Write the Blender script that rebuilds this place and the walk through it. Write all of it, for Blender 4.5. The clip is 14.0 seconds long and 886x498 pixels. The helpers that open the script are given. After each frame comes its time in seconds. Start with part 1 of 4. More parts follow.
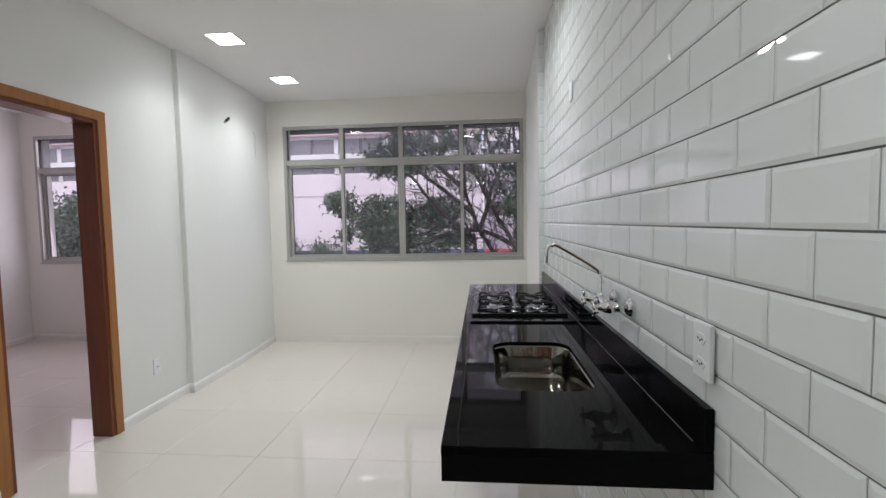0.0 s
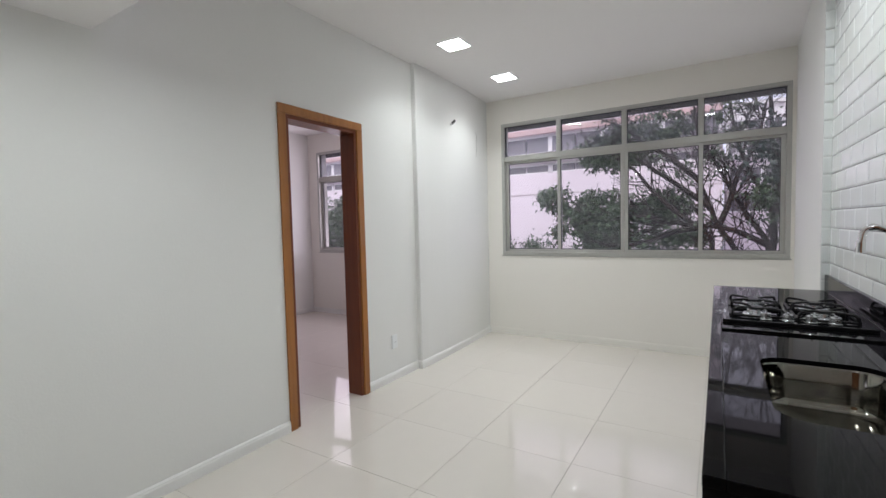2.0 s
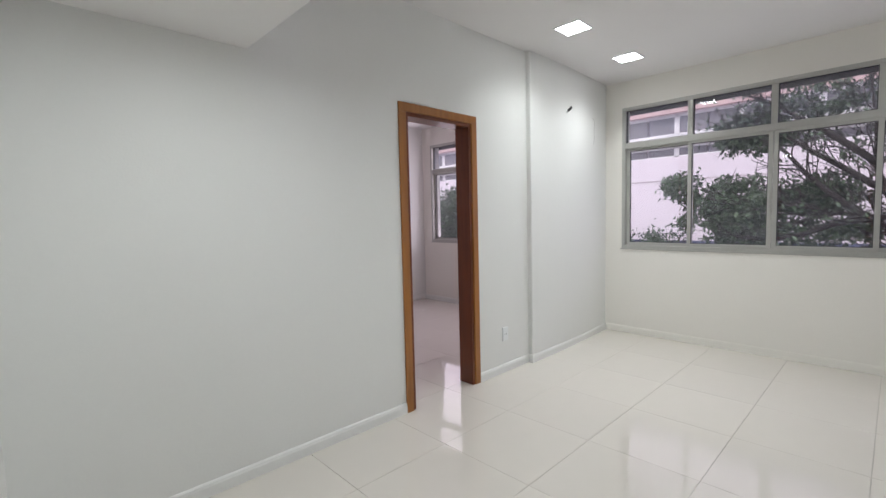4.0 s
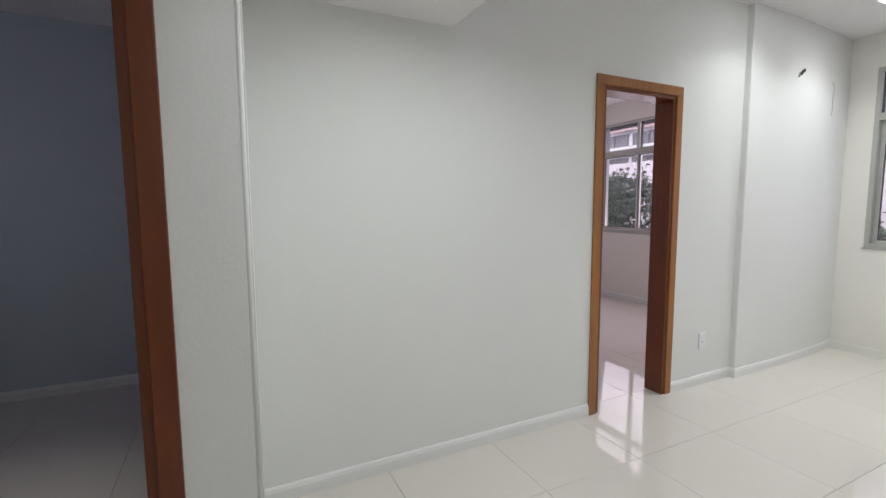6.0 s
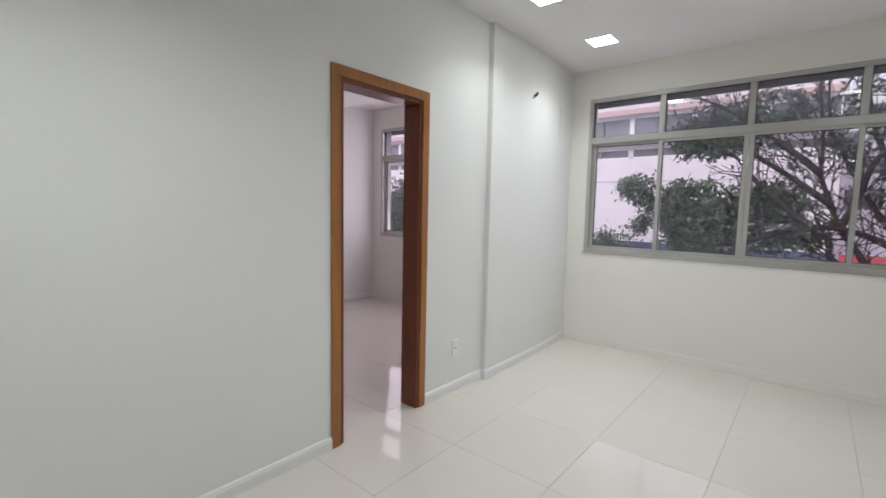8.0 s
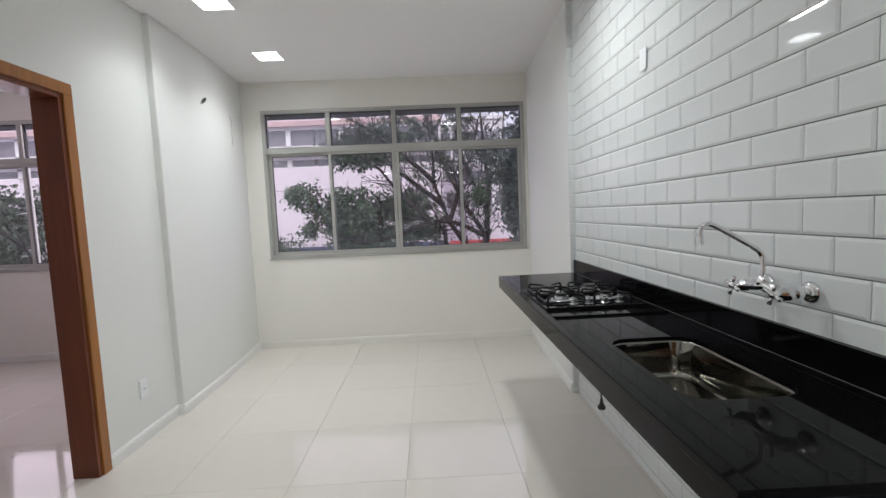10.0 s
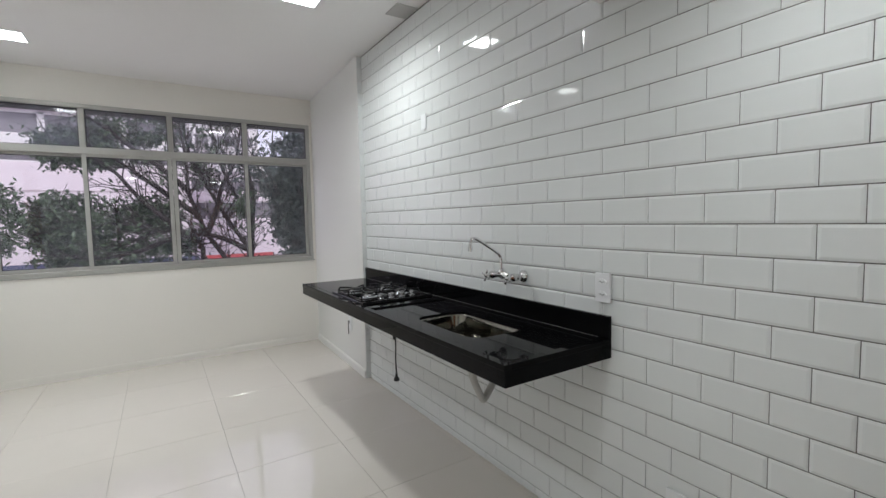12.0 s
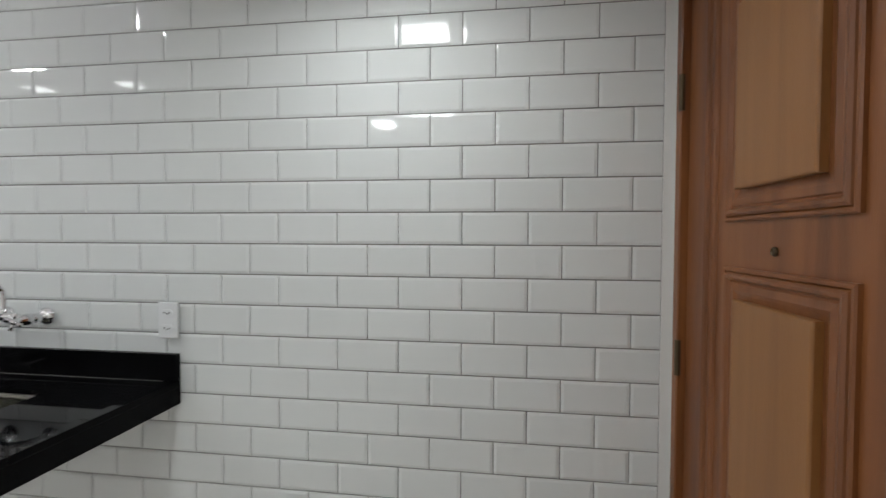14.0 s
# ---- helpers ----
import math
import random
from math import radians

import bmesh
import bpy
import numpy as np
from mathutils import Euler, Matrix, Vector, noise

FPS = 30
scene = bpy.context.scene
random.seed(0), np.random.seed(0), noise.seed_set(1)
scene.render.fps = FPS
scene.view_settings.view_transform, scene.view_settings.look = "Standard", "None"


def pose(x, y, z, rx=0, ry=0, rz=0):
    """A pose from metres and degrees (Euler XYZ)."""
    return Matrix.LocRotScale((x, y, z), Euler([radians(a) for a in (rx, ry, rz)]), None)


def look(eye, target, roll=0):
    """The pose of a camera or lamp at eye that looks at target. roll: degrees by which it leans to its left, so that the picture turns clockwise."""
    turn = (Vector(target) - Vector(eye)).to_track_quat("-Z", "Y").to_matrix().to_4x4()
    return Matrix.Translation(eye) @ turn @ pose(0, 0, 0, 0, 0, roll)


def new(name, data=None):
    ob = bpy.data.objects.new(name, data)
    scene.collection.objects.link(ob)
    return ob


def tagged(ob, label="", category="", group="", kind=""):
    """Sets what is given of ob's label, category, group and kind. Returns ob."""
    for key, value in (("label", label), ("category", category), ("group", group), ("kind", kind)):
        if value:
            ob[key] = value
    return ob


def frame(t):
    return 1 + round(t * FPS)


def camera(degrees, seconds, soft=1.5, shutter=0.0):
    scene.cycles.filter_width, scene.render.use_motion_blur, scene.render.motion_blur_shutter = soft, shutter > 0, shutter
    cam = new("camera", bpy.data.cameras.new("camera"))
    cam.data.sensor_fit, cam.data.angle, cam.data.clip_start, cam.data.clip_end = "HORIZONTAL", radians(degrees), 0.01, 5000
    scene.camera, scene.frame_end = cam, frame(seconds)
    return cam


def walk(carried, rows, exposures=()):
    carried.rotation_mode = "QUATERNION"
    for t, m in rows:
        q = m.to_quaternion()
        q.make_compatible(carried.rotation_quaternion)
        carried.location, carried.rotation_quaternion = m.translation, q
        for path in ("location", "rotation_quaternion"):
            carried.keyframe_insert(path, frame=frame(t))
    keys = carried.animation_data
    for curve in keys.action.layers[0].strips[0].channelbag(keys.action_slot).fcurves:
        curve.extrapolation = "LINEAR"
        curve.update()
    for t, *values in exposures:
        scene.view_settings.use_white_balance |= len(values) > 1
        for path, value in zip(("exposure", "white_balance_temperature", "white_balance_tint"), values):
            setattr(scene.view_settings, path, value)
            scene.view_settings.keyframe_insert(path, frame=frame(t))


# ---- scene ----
cam = camera(90.0, 14.0, shutter=0.12)
SKY, SUN, WATTS, FAR_WATTS, MID_WATTS, LOW_WATTS, LOW_WATTS_2, DAY, DAY_BED = 0.12, 2.2, 5.8, 6.9, 14.0, 2.4, 9.2, 5.5, 32.0
LAMP_COLOUR, DAY_COLOUR, BED_COLOUR = (0.952, 1.0, 1.005), (0.99, 0.90, 1.06), (1.0, 0.85, 0.98)
EXPOSURES = [(0.0, -0.15), (2.5, -0.10), (5.0, -0.05), (6.5, -0.06), (8.0, -0.14), (11.0, -0.15), (13.0, -0.10), (14.0, -0.02)]
PATH = [
    (0, (0.153, 0.364, 1.394), (-0.023, 2.352, 1.272), -1.0),
    (0.5, (0.136, 0.359, 1.393), (-0.042, 2.347, 1.269), -1.0),
    (1, (0.079, 0.373, 1.394), (-0.424, 2.304, 1.26), -1.5),
    (1.5, (0.07, 0.416, 1.356), (-0.854, 2.186, 1.25), -2.0),
    (2, (0.078, 0.452, 1.338), (-0.977, 2.148, 1.232), -1.4),
    (2.5, (0.066, 0.468, 1.331), (-1.1, 2.089, 1.216), -1.0),
    (2.7, (0.066, 0.459, 1.329), (-1.15, 2.044, 1.236), -1.4),
    (4.8, (-0.015, 0.379, 1.388), (-1.594, 1.591, 1.193), -1.6),
    (5, (-0.041, 0.351, 1.376), (-1.67, 1.495, 1.187), -1.9),
    (5.5, (-0.132, 0.308, 1.364), (-1.876, 1.268, 1.17), -1.6),
    (6, (-0.246, 0.287, 1.357), (-2.035, 1.161, 1.164), -0.3),
    (6.5, (-0.327, 0.304, 1.36), (-2.123, 1.163, 1.165), 0.1),
    (7, (-0.323, 0.418, 1.378), (-2.113, 1.286, 1.169), 0.2),
    (7.5, (-0.329, 0.639, 1.378), (-1.928, 1.822, 1.177), 1.0),
    (8, (-0.288, 0.871, 1.39), (-1.565, 2.399, 1.206), 1.2),
    (8.5, (-0.23, 0.972, 1.386), (-0.999, 2.812, 1.228), 0.7),
    (8.7, (-0.241, 0.945, 1.393), (-0.807, 2.857, 1.238), 0.0),
    (10.8, (-0.647, 0.438, 1.366), (-0.063, 2.343, 1.192), -2.1),
    (11, (-0.715, 0.395, 1.374), (0.081, 2.219, 1.185), -1.7),
    (11.5, (-0.794, 0.275, 1.394), (0.226, 1.988, 1.227), -1.0),
    (12, (-0.908, 0.166, 1.407), (0.168, 1.847, 1.273), -1.2),
    (12.5, (-0.992, 0.13, 1.428), (0.111, 1.797, 1.339), -1.0),
    (13, (-0.993, 0.083, 1.42), (0.426, 1.492, 1.366), -0.9),
    (13.5, (-0.924, 0.118, 1.404), (0.817, 1.1, 1.358), -0.4),
    (14, (-0.743, 0.214, 1.398), (1.239, 0.478, 1.343), 0.2),
]
walk(cam, [(t, look(eye, target, roll)) for t, eye, target, roll in PATH], EXPOSURES)

# ---- world, sun, lamps ----
world = bpy.data.worlds.new("overcast_sky")
scene.world = world
world.use_nodes = True
wn = world.node_tree
sky = wn.nodes.new("ShaderNodeTexSky")
sky.sky_type = "NISHITA"
sky.sun_disc = False
sky.sun_elevation, sky.sun_rotation = radians(48), radians(205)
sky.air_density, sky.dust_density, sky.ozone_density = 1.0, 4.0, 1.0
soften = wn.nodes.new("ShaderNodeMix")
soften.data_type = "RGBA"
soften.inputs["Factor"].default_value = 0.75
soften.inputs["B"].default_value = (13.6, 12.8, 15.6, 1)
wn.links.new(sky.outputs[0], soften.inputs["A"])
wn.links.new(soften.outputs["Result"], wn.nodes["Background"].inputs[0])
wn.nodes["Background"].inputs[1].default_value = SKY

sun = new("sun", bpy.data.lights.new("sun", "SUN"))
sun.data.energy, sun.data.angle, sun.data.color = SUN, radians(25), (1.0, 0.97, 0.95)
sun.matrix_world = look((-6, -14, 16), (0, 0, 0))


# ---- materials ----
def material(name, colour, rough=0.5, metal=0.0, grain=0.0, scale=20.0, stain=0.0, stain_scale=1.5, bump=0.0, bump_scale=None,
             stretch=(1, 1, 1), rough_var=0.0, coat=0.0, piece=0.0, island=0.0, specular=0.5):
    """A surface: base colour varied by fine grain and broad stains, with relief."""
    m = bpy.data.materials.new(name)
    m.use_nodes = True
    nt, b = m.node_tree, m.node_tree.nodes["Principled BSDF"]
    b.inputs["Roughness"].default_value, b.inputs["Metallic"].default_value = rough, metal
    b.inputs["Coat Weight"].default_value = coat
    b.inputs["Specular IOR Level"].default_value = specular
    b.inputs["Base Color"].default_value = (*colour, 1)
    co = nt.nodes.new("ShaderNodeTexCoord")
    mp = nt.nodes.new("ShaderNodeMapping")
    mp.inputs["Scale"].default_value = stretch
    nt.links.new(co.outputs["Object"], mp.inputs[0])

    def noise_tex(s, detail=4.0):
        n = nt.nodes.new("ShaderNodeTexNoise")
        n.inputs["Scale"].default_value, n.inputs["Detail"].default_value = s, detail
        nt.links.new(mp.outputs[0], n.inputs["Vector"])
        return n.outputs["Fac"]

    def math_node(op, a, c):
        n = nt.nodes.new("ShaderNodeMath")
        n.operation = op
        for i, v in enumerate((a, c)):
            if isinstance(v, (int, float)):
                n.inputs[i].default_value = v
            else:
                nt.links.new(v, n.inputs[i])
        return n.outputs[0]

    value = None
    for amount, s in ((grain, scale), (stain, stain_scale)):
        if amount:
            v = math_node("MULTIPLY", math_node("SUBTRACT", noise_tex(s), 0.5), 2 * amount)
            value = v if value is None else math_node("ADD", value, v)
    for amount, out in ((piece, "Random"), (island, "Random Per Island")):
        if amount:
            n = nt.nodes.new("ShaderNodeObjectInfo" if out == "Random" else "ShaderNodeNewGeometry")
            v = math_node("MULTIPLY", math_node("SUBTRACT", n.outputs[out], 0.5), 2 * amount)
            value = v if value is None else math_node("ADD", value, v)
    if value is not None:
        hsv = nt.nodes.new("ShaderNodeHueSaturation")
        hsv.inputs["Color"].default_value = (*colour, 1)
        nt.links.new(math_node("ADD", value, 1.0), hsv.inputs["Value"])
        nt.links.new(hsv.outputs[0], b.inputs["Base Color"])
    if rough_var:
        v = math_node("MULTIPLY", math_node("SUBTRACT", noise_tex(stain_scale * 2.3), 0.5), 2 * rough_var)
        nt.links.new(math_node("ADD", v, rough), b.inputs["Roughness"])
    if bump:
        bp = nt.nodes.new("ShaderNodeBump")
        bp.inputs["Strength"].default_value, bp.inputs["Distance"].default_value = bump, 0.01
        nt.links.new(noise_tex(bump_scale or scale), bp.inputs["Height"])
        nt.links.new(bp.outputs[0], b.inputs["Normal"])
    return m


def wood(name, dark, light, rough=0.4, bands=9.0, coat=0.15):
    """Varnished wood with the grain along z."""
    m = material(name, light, rough, coat=coat, bump=0.08, bump_scale=30, stretch=(14, 14, 1.2))
    nt, b = m.node_tree, m.node_tree.nodes["Principled BSDF"]
    co = nt.nodes.new("ShaderNodeTexCoord")
    mp = nt.nodes.new("ShaderNodeMapping")
    mp.inputs["Scale"].default_value = (bands, bands, bands * 0.07)
    nt.links.new(co.outputs["Object"], mp.inputs[0])
    n = nt.nodes.new("ShaderNodeTexNoise")
    n.inputs["Scale"].default_value, n.inputs["Detail"].default_value, n.inputs["Distortion"].default_value = 3.0, 6.0, 0.8
    nt.links.new(mp.outputs[0], n.inputs["Vector"])
    r = nt.nodes.new("ShaderNodeValToRGB")
    r.color_ramp.elements[0].position, r.color_ramp.elements[1].position = 0.3, 0.7
    r.color_ramp.elements[0].color, r.color_ramp.elements[1].color = (*dark, 1), (*light, 1)
    nt.links.new(n.outputs["Fac"], r.inputs[0])
    nt.links.new(r.outputs[0], b.inputs["Base Color"])
    return m


def glass(name, haze=0.012):
    """Window glass: clear, mirroring by its Fresnel gloss, with a thin film of dust tinted by the blue outdoor haze."""
    m = bpy.data.materials.new(name)
    m.use_nodes = True
    nt = m.node_tree
    out = nt.nodes["Material Output"]
    clear, gloss, dust = (nt.nodes.new("ShaderNodeBsdf" + k) for k in ("Transparent", "Glossy", "Diffuse"))
    clear.inputs[0].default_value = (0.93, 0.94, 0.95, 1)
    gloss.inputs["Roughness"].default_value = 0.0
    # the dust's blue stands in for the bluish haze outside
    dust.inputs[0].default_value = (0.56, 0.61, 0.84, 1)
    face = nt.nodes.new("ShaderNodeLayerWeight")
    face.inputs[0].default_value = 0.5
    steep, fr = nt.nodes.new("ShaderNodeMath"), nt.nodes.new("ShaderNodeMath")
    steep.operation, fr.operation = "POWER", "MULTIPLY_ADD"
    steep.inputs[1].default_value, fr.inputs[1].default_value, fr.inputs[2].default_value = 5.0, 0.9, 0.045
    nt.links.new(face.outputs["Facing"], steep.inputs[0])
    nt.links.new(steep.outputs[0], fr.inputs[0])
    a, c = nt.nodes.new("ShaderNodeMixShader"), nt.nodes.new("ShaderNodeMixShader")
    co, n, mul = nt.nodes.new("ShaderNodeTexCoord"), nt.nodes.new("ShaderNodeTexNoise"), nt.nodes.new("ShaderNodeMath")
    n.inputs["Scale"].default_value = 2.2
    mul.operation = "MULTIPLY"
    mul.inputs[1].default_value = haze * 2
    nt.links.new(co.outputs["Object"], n.inputs["Vector"])
    nt.links.new(n.outputs["Fac"], mul.inputs[0])
    nt.links.new(mul.outputs[0], a.inputs[0])
    nt.links.new(clear.outputs[0], a.inputs[1])
    nt.links.new(dust.outputs[0], a.inputs[2])
    nt.links.new(fr.outputs[0], c.inputs[0])
    nt.links.new(a.outputs[0], c.inputs[1])
    nt.links.new(gloss.outputs[0], c.inputs[2])
    nt.links.new(c.outputs[0], out.inputs[0])
    return m


def glow(name, colour, strength):
    m = bpy.data.materials.new(name)
    m.use_nodes = True
    b = m.node_tree.nodes["Principled BSDF"]
    b.inputs["Base Color"].default_value = (0.8, 0.8, 0.8, 1)
    b.inputs["Emission Color"].default_value, b.inputs["Emission Strength"].default_value = (*colour, 1), strength
    return m


WALL = material("white_wall_paint", (0.80, 0.803, 0.783), 0.55, grain=0.012, scale=60, stain=0.02, stain_scale=0.9, bump=0.06, bump_scale=90)
CREAM = material("cream_white_wall_paint", (0.85, 0.825, 0.775), 0.6, grain=0.012, scale=60, stain=0.02, stain_scale=0.9, bump=0.06, bump_scale=90)
CEIL = material("matt_ceiling_paint", (0.87, 0.855, 0.85), 0.8, grain=0.01, scale=40, stain=0.02, stain_scale=0.7, bump=0.03, bump_scale=80)
SKIRT = material("white_enamel", (0.82, 0.82, 0.80), 0.3, grain=0.01, stain=0.02)
FLOOR = material("polished_porcelain", (0.70, 0.66, 0.605), 0.045, specular=0.5, grain=0.015, scale=9, stain=0.03, stain_scale=1.2, piece=0.012, island=0.012, rough_var=0.03)
GROUT = material("light_floor_grout", (0.50, 0.475, 0.43), 0.8, grain=0.12, scale=60, stain=0.1, stain_scale=2)
TILE = material("white_glazed_tile", (0.785, 0.81, 0.805), 0.045, specular=0.36, grain=0.006, scale=30, stain=0.01, piece=0.012, island=0.012, bump=0.02, bump_scale=9)
TGROUT = material("grey_tile_grout", (0.15, 0.15, 0.145), 0.85, grain=0.08, scale=90, stain=0.1, stain_scale=2)
GRANITE = material("black_granite", (0.0045, 0.0045, 0.005), 0.035, grain=0.6, scale=260, stain=0.2, stain_scale=14, rough_var=0.015, specular=0.06)
STEEL = material("polished_steel", (0.27, 0.262, 0.235), 0.08, 1.0, grain=0.03, scale=120, rough_var=0.04, bump=0.12, bump_scale=7)
CHROME = material("chrome", (0.80, 0.80, 0.81), 0.05, 1.0)
ALU = material("grey_anodised_aluminium", (0.47, 0.47, 0.445), 0.36, 0.35, grain=0.05, scale=30, stain=0.08, stain_scale=3, rough_var=0.06)
RUBBER = material("dark_window_gasket", (0.05, 0.05, 0.05), 0.7)
PLASTIC = material("white_plastic", (0.83, 0.85, 0.86), 0.3, stain=0.02)
SLOT = material("dark_socket_hole", (0.02, 0.02, 0.02), 0.6)
PVC = material("grey_plastic_pipe", (0.50, 0.50, 0.48), 0.4, stain=0.06, stain_scale=12)
CABLE = material("black_cable", (0.015, 0.015, 0.015), 0.5)
IRON = material("black_enamelled_iron", (0.010, 0.010, 0.011), 0.36, grain=0.2, scale=80, specular=0.16)
GLASSTOP = material("black_cooktop_glass", (0.004, 0.004, 0.005), 0.04, specular=0.25)
BURNER = material("polished_burner_ring", (0.60, 0.61, 0.64), 0.2, 0.85, grain=0.08, scale=60)
KNOB = material("grey_satin_knob", (0.40, 0.41, 0.42), 0.25, 0.75)
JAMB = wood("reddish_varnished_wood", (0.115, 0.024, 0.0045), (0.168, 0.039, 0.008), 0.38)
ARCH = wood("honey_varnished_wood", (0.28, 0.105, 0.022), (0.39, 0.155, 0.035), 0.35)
DOORWOOD = wood("carved_door_wood", (0.145, 0.047, 0.013), (0.26, 0.092, 0.027), 0.42, bands=5)
PANELWOOD = wood("door_panel_wood", (0.24, 0.10, 0.028), (0.32, 0.14, 0.042), 0.42, bands=4)
DARKBRASS = material("tarnished_brass", (0.10, 0.07, 0.04), 0.45, 0.8, grain=0.1, scale=60)
BRASS = material("aged_brass", (0.55, 0.42, 0.22), 0.3, 1.0)
GLASS = glass("window_glass", 0.022)
DUSTY = glass("dusty_window_glass", 0.075)
LED = glow("led_diffuser", LAMP_COLOUR, 14.0)
FACADE = material("pale_pink_render", (0.76, 0.675, 0.72), 0.85, grain=0.03, scale=6, stain=0.06, stain_scale=0.4)
JOINTLINE = material("shaded_render_joint", (0.52, 0.45, 0.47), 0.9, stain=0.1)
LEDGE = material("white_ledge", (0.80, 0.77, 0.77), 0.8, stain=0.06, stain_scale=0.6)
PINK = material("faded_red_fascia", (0.62, 0.44, 0.43), 0.7, stain=0.1)
DARKGLASS = material("dark_far_glazing", (0.20, 0.185, 0.205), 0.15, stain=0.3, stain_scale=0.8)
BLUE = material("blue_painted_metal", (0.022, 0.033, 0.085), 0.5, stain=0.2, stain_scale=0.7)
RED = material("red_painted_metal", (0.32, 0.028, 0.026), 0.5, stain=0.15)
BARK = material("dark_bark", (0.034, 0.027, 0.026), 0.9, grain=0.3, scale=12, bump=0.5, bump_scale=14, stretch=(2, 2, 0.5))
LEAF = material("green_leaf", (0.066, 0.098, 0.056), 0.36, island=0.8, stain=0.3, stain_scale=0.8)
LEAF_DARK = material("dark_green_leaf", (0.026, 0.040, 0.034), 0.5, island=0.5, stain=0.3, stain_scale=0.8)
ASPHALT = material("asphalt", (0.05, 0.05, 0.05), 0.9, grain=0.2, scale=40, stain=0.2, stain_scale=0.3)
CONCRETE = material("weathered_concrete", (0.10, 0.09, 0.09), 0.9, grain=0.15, scale=20, stain=0.25, stain_scale=1.5)
# white walls of the small room, their bluish daylight put into the colour
SHADE = material("white_paint_tinted_by_daylight", (0.62, 0.67, 0.735), 0.6, stain=0.03)


# ---- mesh helpers ----
def link(name, bm, mats, parent=None, smooth=False):
    me = bpy.data.meshes.new(name)
    bm.normal_update()
    bm.to_mesh(me)
    bm.free()
    for m in mats if isinstance(mats, (list, tuple)) else [mats]:
        me.materials.append(m)
    if smooth:
        for p in me.polygons:
            p.use_smooth = True
    ob = new(name, me)
    if parent:
        ob.parent = parent
    return ob


def part(name, bm, mat, parent, label="", smooth=False):
    ob = link(name, bm, mat, parent, smooth)
    return tagged(ob, label) if label else ob


def add_box(bm, x0, y0, z0, x1, y1, z1, bevel=0.0, segments=1):
    r = bmesh.ops.create_cube(bm, size=1, matrix=Matrix.Translation(((x0 + x1) / 2, (y0 + y1) / 2, (z0 + z1) / 2)) @ Matrix.Diagonal((abs(x1 - x0), abs(y1 - y0), abs(z1 - z0), 1)))
    if bevel:
        edges = list({e for v in r["verts"] for e in v.link_edges})
        bmesh.ops.bevel(bm, geom=edges, offset=bevel, segments=segments, affect="EDGES", profile=0.5)
    return bm


def boxes(*rows, bevel=0.0, segments=1):
    bm = bmesh.new()
    for r in rows:
        add_box(bm, *r, bevel=bevel, segments=segments)
    return bm


def add_prism(bm, pts, z0, z1):
    lo = [bm.verts.new((x, y, z0)) for x, y in pts]
    hi = [bm.verts.new((x, y, z1)) for x, y in pts]
    n = len(pts)
    bm.faces.new(list(reversed(lo)))
    bm.faces.new(hi)
    for i in range(n):
        bm.faces.new((lo[i], lo[(i + 1) % n], hi[(i + 1) % n], hi[i]))
    return bm


def prism(pts, z0, z1):
    bm = add_prism(bmesh.new(), pts, z0, z1)
    bmesh.ops.recalc_face_normals(bm, faces=bm.faces)
    return bm


def add_cyl(bm, m, r0, r1, h, seg=24):
    """A cone or cylinder from the origin of m up its z."""
    bmesh.ops.create_cone(bm, cap_ends=True, segments=seg, radius1=r0, radius2=r1, depth=h, matrix=m @ Matrix.Translation((0, 0, h / 2)))
    return bm


def cyl(m, r0, r1, h, seg=24):
    return add_cyl(bmesh.new(), m, r0, r1, h, seg)


def lathe(m, profile, seg=32):
    """Turns (radius, height) pairs round the z of m."""
    bm = bmesh.new()
    rings = []
    for r, h in profile:
        rings.append([bm.verts.new(m @ Vector((r * math.cos(2 * math.pi * i / seg), r * math.sin(2 * math.pi * i / seg), h))) for i in range(seg)])
    for a, b in zip(rings, rings[1:]):
        for i in range(seg):
            bm.faces.new((a[i], a[(i + 1) % seg], b[(i + 1) % seg], b[i]))
    bm.faces.new(list(reversed(rings[0])))
    bm.faces.new(rings[-1])
    return bm


def smooth_line(pts, steps=6):
    """A Catmull-Rom line through the points."""
    p = [Vector(q) for q in pts]
    p = [2 * p[0] - p[1]] + p + [2 * p[-1] - p[-2]]
    out = []
    for i in range(1, len(p) - 2):
        for k in range(steps):
            t = k / steps
            a, b, c, d = p[i - 1], p[i], p[i + 1], p[i + 2]
            out.append(0.5 * (2 * b + (c - a) * t + (2 * a - 5 * b + 4 * c - d) * t * t + (3 * b - a - 3 * c + d) * t ** 3))
    return out + [p[-2]]


def add_tube(bm, pts, radii, seg=12, caps=True):
    pts = [Vector(q) for q in pts]
    if isinstance(radii, (int, float)):
        radii = [radii] * len(pts)
    side = None
    rings = []
    for i, p in enumerate(pts):
        d = (pts[min(i + 1, len(pts) - 1)] - pts[max(i - 1, 0)]).normalized()
        if side is None:
            side = d.orthogonal().normalized()
        side = (side - d * side.dot(d)).normalized()
        up = d.cross(side)
        rings.append([bm.verts.new(p + radii[i] * (side * math.cos(2 * math.pi * k / seg) + up * math.sin(2 * math.pi * k / seg))) for k in range(seg)])
    for a, b in zip(rings, rings[1:]):
        for k in range(seg):
            bm.faces.new((a[k], a[(k + 1) % seg], b[(k + 1) % seg], b[k]))
    if caps:
        bm.faces.new(list(reversed(rings[0])))
        bm.faces.new(rings[-1])
    return bm


def tube(pts, radii, seg=12):
    return add_tube(bmesh.new(), pts, radii, seg)


def thing(name, label, category, group="", at=(0, 0, 0)):
    ob = new(name)
    ob.location = at
    ob.empty_display_size = 0.05
    return tagged(ob, label, category, group)


def setting(ob, label, category):
    return tagged(ob, label, category, kind="structure")


